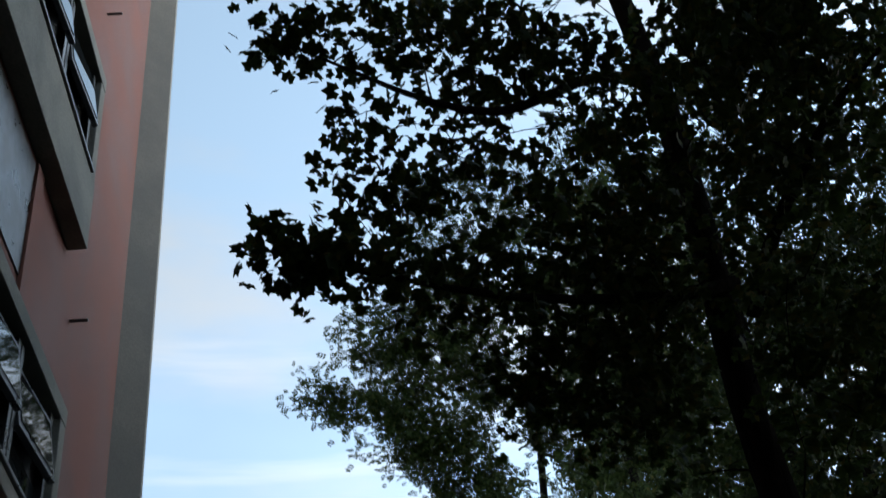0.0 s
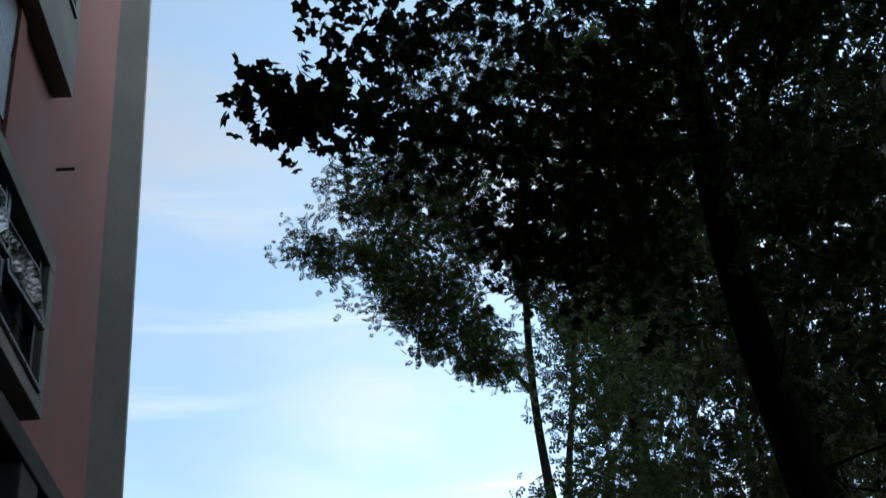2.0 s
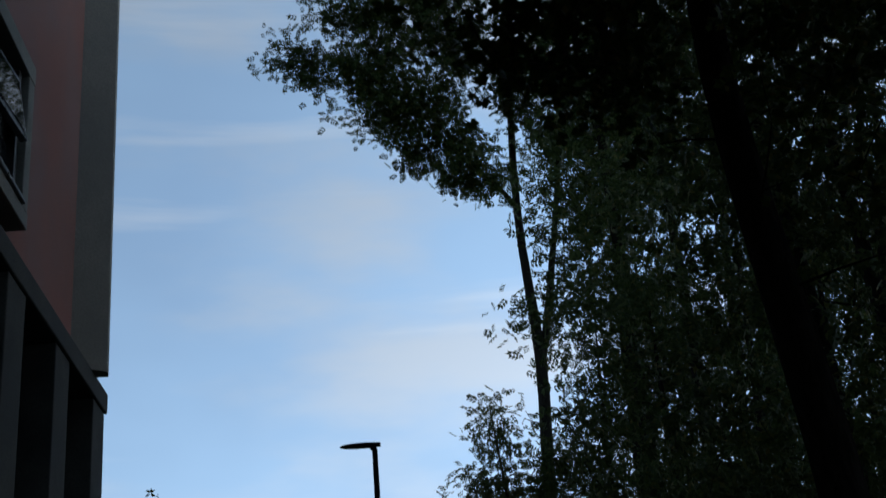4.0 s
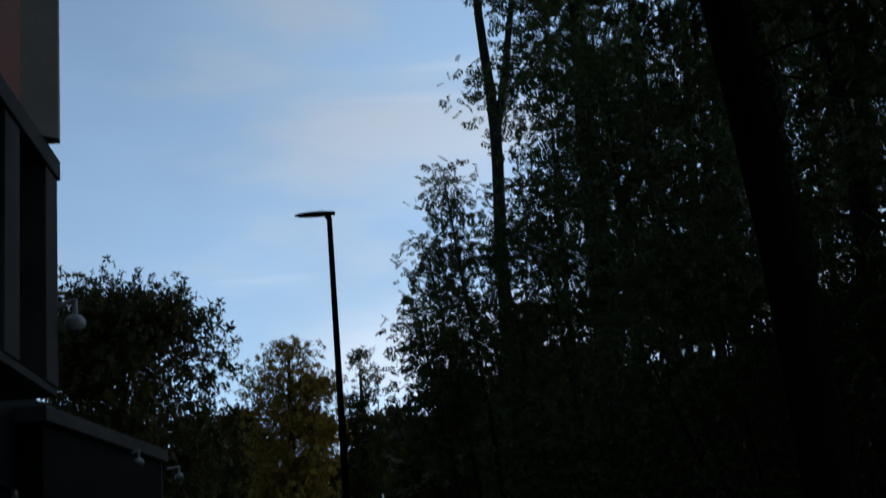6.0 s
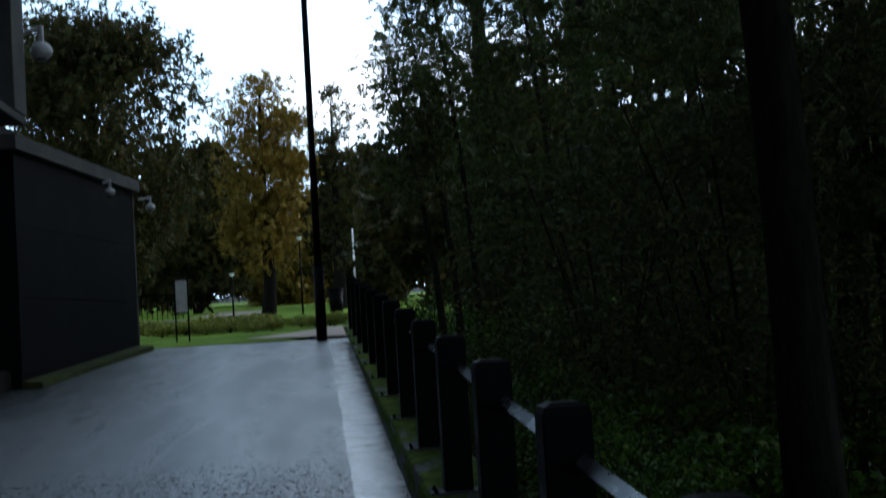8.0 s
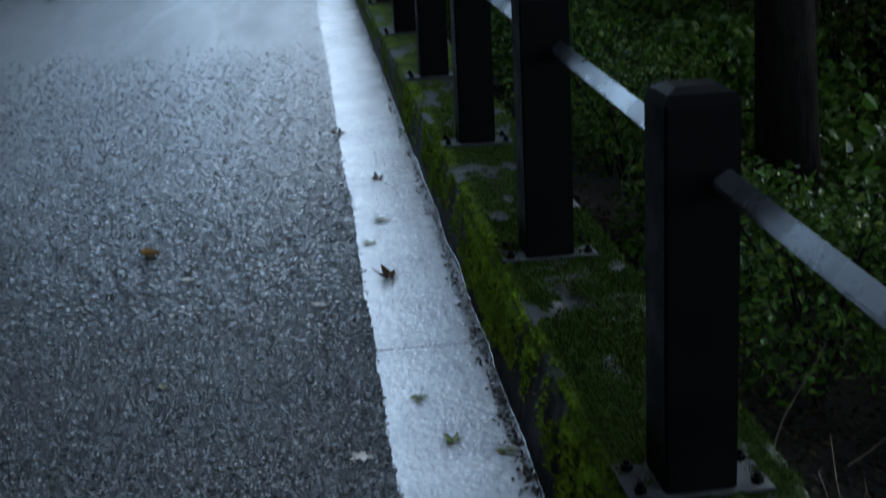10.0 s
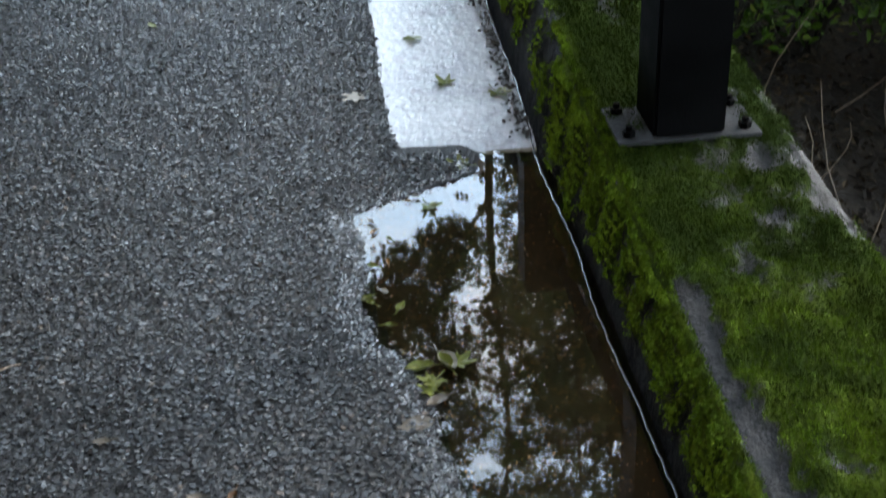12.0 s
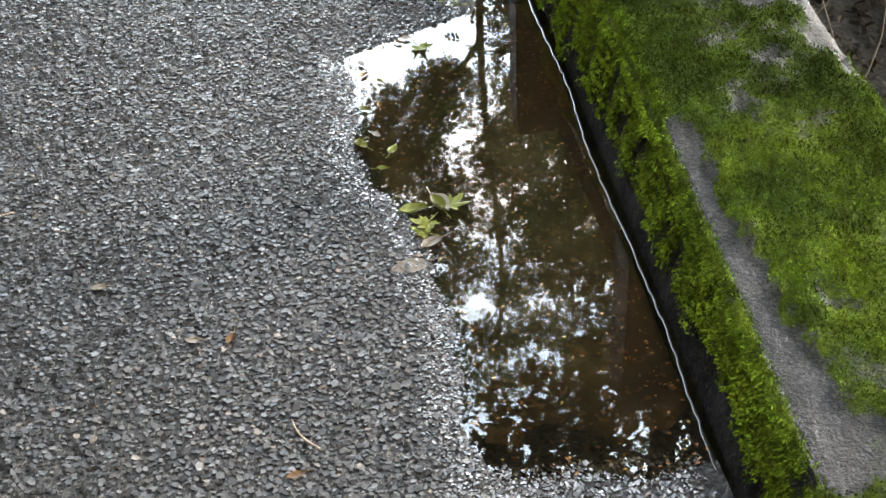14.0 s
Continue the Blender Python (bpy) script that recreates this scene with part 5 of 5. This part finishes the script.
for x, y, s, turn, m, lab, curl, z, sh in [
        (0.254, 4.288, 0.10, 80, DRYLEAF, BROWN, 0.9, None, "maple"), (0.283, 5.544, 0.08, 10, DRYLEAF, BROWN, 0.8, None, "maple"),
        (0.160, 6.427, 0.08, 50, DRYLEAF, BROWN, 0.9, None, "maple"), (-0.572, 4.678, 0.085, 60, ORANGELEAF, "orange-brown curled leaf on the asphalt", 0.9, None, "oval"),
        (0.20, 4.659, 0.07, 20, GREENLEAF, "limp green leaf on the gutter", 0.2, None, "maple"), (0.272, 4.949, 0.08, 100, GREENLEAF, "limp green leaf on the gutter", 0.2, None, "maple"),
        (0.249, 3.313, 0.06, 170, GREENLEAF, "small green leaf on the gutter", 0.4, None, "maple"), (0.308, 3.022, 0.065, 30, GREENLEAF, "small green leaf on the gutter", 0.5, None, "maple"),
        (0.424, 2.972, 0.07, 200, GREENLEAF, "yellow-green leaf by the wall", 0.3, None, "maple"), (-0.452, 3.492, 0.035, 30, GREENLEAF, "small pale green leaf on the asphalt", 0.2, None, "oval"),
        (0.084, 2.996, 0.065, 120, PALELEAF, "pale flat leaf on the asphalt", 0.1, None, "maple"), (0.017, 4.062, 0.05, 70, PALELEAF, "pale scrap of leaf on the asphalt", 0.1, None, "oval"),
        (-0.431, 4.399, 0.05, 70, PALELEAF, "pale leaf scrap on the asphalt", 0.1, None, "oval"), (-0.40, 4.37, 0.035, 140, PALELEAF, "pale leaf scrap on the asphalt", 0.2, None, "oval"), (-0.477, 4.051, 0.03, 10, PALELEAF, "pale leaf scrap on the asphalt", 0.1, None, "oval"),
        (-1.099, 5.618, 0.06, 10, PALELEAF, "pale leaf on the asphalt", 0.1, None, "oval"), (-0.084, 5.72, 0.07, 80, PALELEAF, "pale leaf on the asphalt", 0.1, None, "oval"),
        (-0.092, 1.264, 0.024, 100, DRYLEAF, "small pinkish leaf scrap on the asphalt", 0.2, None, "oval"), (-0.24, 1.567, 0.025, 80, WETLEAF, "pale leaf scrap on the asphalt", 0.2, None, "oval"),
        (-0.191, 1.575, 0.024, 160, DRYLEAF, "brown leaf scrap on the asphalt", 0.4, None, "oval"), (-0.397, 1.728, 0.028, 90, WETLEAF, "buff leaf scrap on the asphalt", 0.2, None, "oval"),
        (0.06, 2.08, 0.032, 40, GREENLEAF, "small yellow leaf floating at the puddle's edge", 0.5, 0.003, "oval"), (0.099, 2.05, 0.030, 330, GREENLEAF, "small yellow leaf floating at the puddle's edge", 0.5, 0.003, "oval"),
        (0.199, 2.455, 0.05, 200, GREENLEAF, "yellow-brown leaf floating in the puddle", 0.6, 0.003, "maple"), (0.30, 2.62, 0.06, 60, GREENLEAF, "brown and green leaf at the end of the gutter", 0.5, 0.006, "maple"),
        (0.185, 1.873, 0.045, 250, GREENLEAF, "wet green leaf floating in the puddle", 0.6, 0.003, "maple"), (0.150, 1.825, 0.042, 140, GREENLEAF, "wet green leaf floating in the puddle", 0.7, 0.005, "maple"),
        (0.165, 1.90, 0.045, 200, PALELEAF, "curled pale leaf underside in the puddle", 0.7, 0.004, "oval"), (0.150, 1.865, 0.04, 100, GREENLEAF, "curled yellow-green leaf in the puddle", 0.8, 0.004, "oval"), (0.178, 1.845, 0.038, 20, GREENLEAF, "curled yellow-green leaf in the puddle", 0.8, 0.006, "oval"), (0.142, 1.79, 0.035, 60, GREENLEAF, "small green leaf at the puddle's edge", 0.6, 0.004, "maple"), (0.165, 1.775, 0.035, 120, WETLEAF, "limp pale leaf at the puddle's edge", 0.4, 0.004, "oval"),
        (0.135, 1.715, 0.05, 100, WETLEAF, "limp brownish leaf at the puddle's edge", 0.05, 0.003, "oval")]:
    fallen_leaf(x, y, s * (1.35 if 1.7 < y < 1.92 and x > 0.1 else 1.1), turn, m, lab, curl, z, sh)

rng = np.random.default_rng(21)
for k in range(11):
    y = float(rng.uniform(2.0, 2.5))
    x = float(shore(y)) + float(rng.uniform(0.012, 0.06))
    fallen_leaf(x, y, float(rng.uniform(0.014, 0.026)), float(rng.uniform(0, 360)), (PALELEAF, GREENLEAF, CRUMB)[k % 3], ("pale curled leaf scrap at the puddle's shore", "small green leaf scrap at the puddle's shore", "orange leaf scrap at the puddle's shore")[k % 3], 0.8, 0.003, "oval")

for x, y, l, turn in ((-0.086, 1.335, 0.075, 120), (-0.60, 1.95, 0.05, 30)):
    v, f = tubes([[(np.array((u * l - l / 2, 0.008 * math.sin(u * 3), 0.002)), 0.0018 - 0.0006 * u) for u in np.linspace(0, 1, 6)]], 6)
    tw = mesh_object("twig", v, f, PATH, smooth=True)
    tw.matrix_basis = pose(x, y, float(lane_z(x, y)) + 0.009, 0, 0, turn)
    tagged(tw, "thin bent brown twig on the asphalt", "twig")

# specks of leaf crumbs on the puddle bed and on the surface
rng = np.random.default_rng(15)
n = 1500
px, py = rng.uniform(0.03, 0.47, n), rng.uniform(1.2, 2.62, n)
ok = px > shore(py) + 0.01
px, py = px[ok], py[ok]
edge = np.maximum(np.exp(-(px - shore(py)) / 0.12), np.exp(-(0.47 - px) / 0.05))
ok = rng.uniform(0, 1, len(px)) < 0.35 + 0.65 * edge
px, py = px[ok], py[ok]
pz = np.where(rng.uniform(0, 1, len(px)) < 0.2, 0.002, lane_z(px, py) + 0.007)
v, f = scatter("oval", np.stack([px, py, pz], 1), 0.007, rng, 8)
tagged(mesh_object("leaf_crumbs", v, f, CRUMB), "orange-brown leaf crumbs in the puddle", "crumbs", kind="stuff")


# ---- gutter debris along the wall ----
rng = np.random.default_rng(16)
n = 900
py = 2.72 + rng.exponential(2.2, n)
px = 0.470 - np.abs(rng.normal(0, 0.018, n))
ok = py < 12
px, py = px[ok], py[ok]
v, f = scatter("oval", np.stack([px, py, rise(py) + 0.009], 1), 0.016, rng, 25)
DEBRIS = plain("wet_leaf_debris", (0.012, 0.010, 0.006), (0.035, 0.026, 0.012), 20.0, 0.6, 0.2)
tagged(mesh_object("leaf_debris", v, f, DEBRIS), "dark rotting leaf debris along the gutter", "debris", kind="stuff")


# ---- things in the park ----
def gz(x, y):
    return float(land(np.array(x), np.array(y))) + 0.06


v, f = grid(np.linspace(0, 1, 8), np.linspace(0, 1, 14), lambda a, b: a * 0)
a, b = v[:, 0], v[:, 1]
x = (1 - b) * (-1.3 + 2.5 * a) + b * (0.2 + 2.6 * a) + 0.5 * b * (1 - b)
y = (1 - b) * (22.6 - 1.2 * a) + b * (27.0 + 1.5 * a)
v = np.stack([x, y, land(x, y) + 0.075], 1)
tagged(mesh_object("park_path", v, f, PATH, smooth=True), "pinkish paved path leading into the park", "path", kind="structure")
v, f = grid(np.linspace(-4.6, -1.9, 8), np.linspace(48, 60, 10), lambda x, y: land(x, y) + 0.075)
tagged(mesh_object("sand_patch", v, f, PATH, smooth=True), "sandy bare patch in the park lawn", "path", kind="structure")


def notice_board(x, y, turn):
    ob = thing("notice_board", "grey notice panel on two thin black legs", "sign", at=(x, y, gz(x, y)), rz=turn)
    for s in (-0.13, 0.13):
        part("leg", rod((s, 0, -0.1), (s, 0, 1.10), 0.016), BLACK, ob)
    part("panel", box(-0.115, 0.115, -0.012, 0.012, 0.52, 1.08, 0.003), CASING, ob, "pale grey panel")
    part("panel_frame", box(-0.125, 0.125, 0.013, 0.02, 0.50, 1.10, 0.003), BLACK, ob, "dark backing frame")
    return ob


notice_board(-2.40, 23.4, 38)


def park_post(x, y, height, material, label, head=False):
    ob = thing("park_post", label, "post", at=(x, y, gz(x, y)))
    part("shaft", rod((0, 0, -0.1), (0, 0, height), 0.036, 0.024), material, ob, "", True)
    if head:
        part("head", rod((0, 0, height), (0, 0, height + 0.10), 0.05, 0.09, 12), WHITE, ob, "pale lamp head")
    else:
        part("foot", box(-0.13, 0.13, -0.13, 0.13, -0.05, 0.22, 0.02), CONCRETE, ob, "concrete foot")
        part("bracket", box(0.02, 0.14, -0.015, 0.015, height * 0.80, height * 0.86, 0.004), material, ob)
    return ob


park_post(1.13, 39.0, 2.55, WHITE, "slim white pole in a concrete foot in the park")
park_post(-0.52, 44.0, 2.5, BLACK, "thin dark park lamp post with a pale head", True)
park_post(-2.82, 44.0, 1.4, BLACK, "short dark park light with a pale head", True)

low = thing("park_railing", "dark railing on a pale low wall in the park", "railing", at=(-4.6, 38.0, gz(-4.6, 38.0)))
part("coping", box(-1.2, 1.0, -0.15, 0.15, -0.2, 0.16, 0.01), CONCRETE, low, "pale low wall")
part("top_bar", box(-1.2, 0.9, -0.02, 0.02, 0.86, 0.91, 0.004), BLACK, low)
for k in range(15):
    part("baluster", rod((-1.15 + 0.145 * k, 0, 0.16), (-1.15 + 0.145 * k, 0, 0.86), 0.012, 0.012, 6), BLACK, low)
bin_ = thing("litter_bin", "dark green litter bin on the lawn", "bin", at=(0.62, 45.0, gz(0.62, 45.0)))
part("body", rod((0, 0, 0), (0, 0, 0.75), 0.22, 0.26, 14), BLACK, bin_, "", True)
part("rim", rod((0, 0, 0.75), (0, 0, 0.82), 0.28, 0.28, 14), BLACK, bin_, "", True)

FLOWER = leaf_material("bed_plants", (0.08, 0.11, 0.016), (0.20, 0.20, 0.03), (0.45, 0.42, 0.26), 0.6, 0.3, 0.05)
BED_BUSH = shrub(59, 0.55, 0.5, "oval", 0.10, FLOWER, 26, 40, "flower_bush", "low yellow-green bush in a park flower bed", "bushes of the flower bed")
rng = np.random.default_rng(80)
n = 0
for az in np.arange(-7.6, 1.4, 0.72):
    for d in (27.0, 28.6):
        x, y = math.sin(radians(float(az))) * d + float(rng.uniform(-0.2, 0.2)), d + float(rng.uniform(-0.5, 0.5))
        if (az > -1.6 and d < 28) or rng.uniform(0, 1) < 0.22:
            continue
        o = BED_BUSH if n == 0 else copy_thing(BED_BUSH, Matrix.Identity(4))
        s = float(rng.uniform(0.5, 0.95))
        o.matrix_basis = pose(x, y, gz(x, y), 0, 0, float(rng.uniform(0, 360))) @ Matrix.Diagonal((s, s, 0.55 * s, 1))
        n += 1

# ---- twigs, ivy and litter on the bank by the wall ----
rng = np.random.default_rng(18)
n = 9000
px, py = 0.96 + rng.exponential(0.7, n), rng.uniform(0.8, 6.5, n)
v, f = scatter("oval", np.stack([px, py, land(px, py) + 0.010 + rng.exponential(0.012, n)], 1), 0.038, rng, 28)
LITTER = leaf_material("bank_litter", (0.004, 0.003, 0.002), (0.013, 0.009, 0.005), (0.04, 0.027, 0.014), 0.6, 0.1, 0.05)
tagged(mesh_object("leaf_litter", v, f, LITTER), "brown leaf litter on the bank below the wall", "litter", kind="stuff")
for k in range(14):
    x, y = 0.98 + float(rng.uniform(0, 0.8)), float(rng.uniform(1.4, 4.0))
    l, lean = float(rng.uniform(0.25, 0.6)), rng.normal(0, 0.35, 2)
    z = float(land(np.array(x), np.array(y)))
    line = [(np.array((x + lean[0] * u * l + 0.03 * math.sin(5 * u + k), y + lean[1] * u * l, z + l * u)), 0.0028 - 0.0018 * u) for u in np.linspace(0, 1, 7)]
    v, f = tubes([line], 5)
    tagged(mesh_object("bare_stalk", v - np.array((x, y, z)), f, STALK, smooth=True), "thin dry stalk on the woodland bank", "stalk", "dry stalks on the bank").location = (x, y, z)
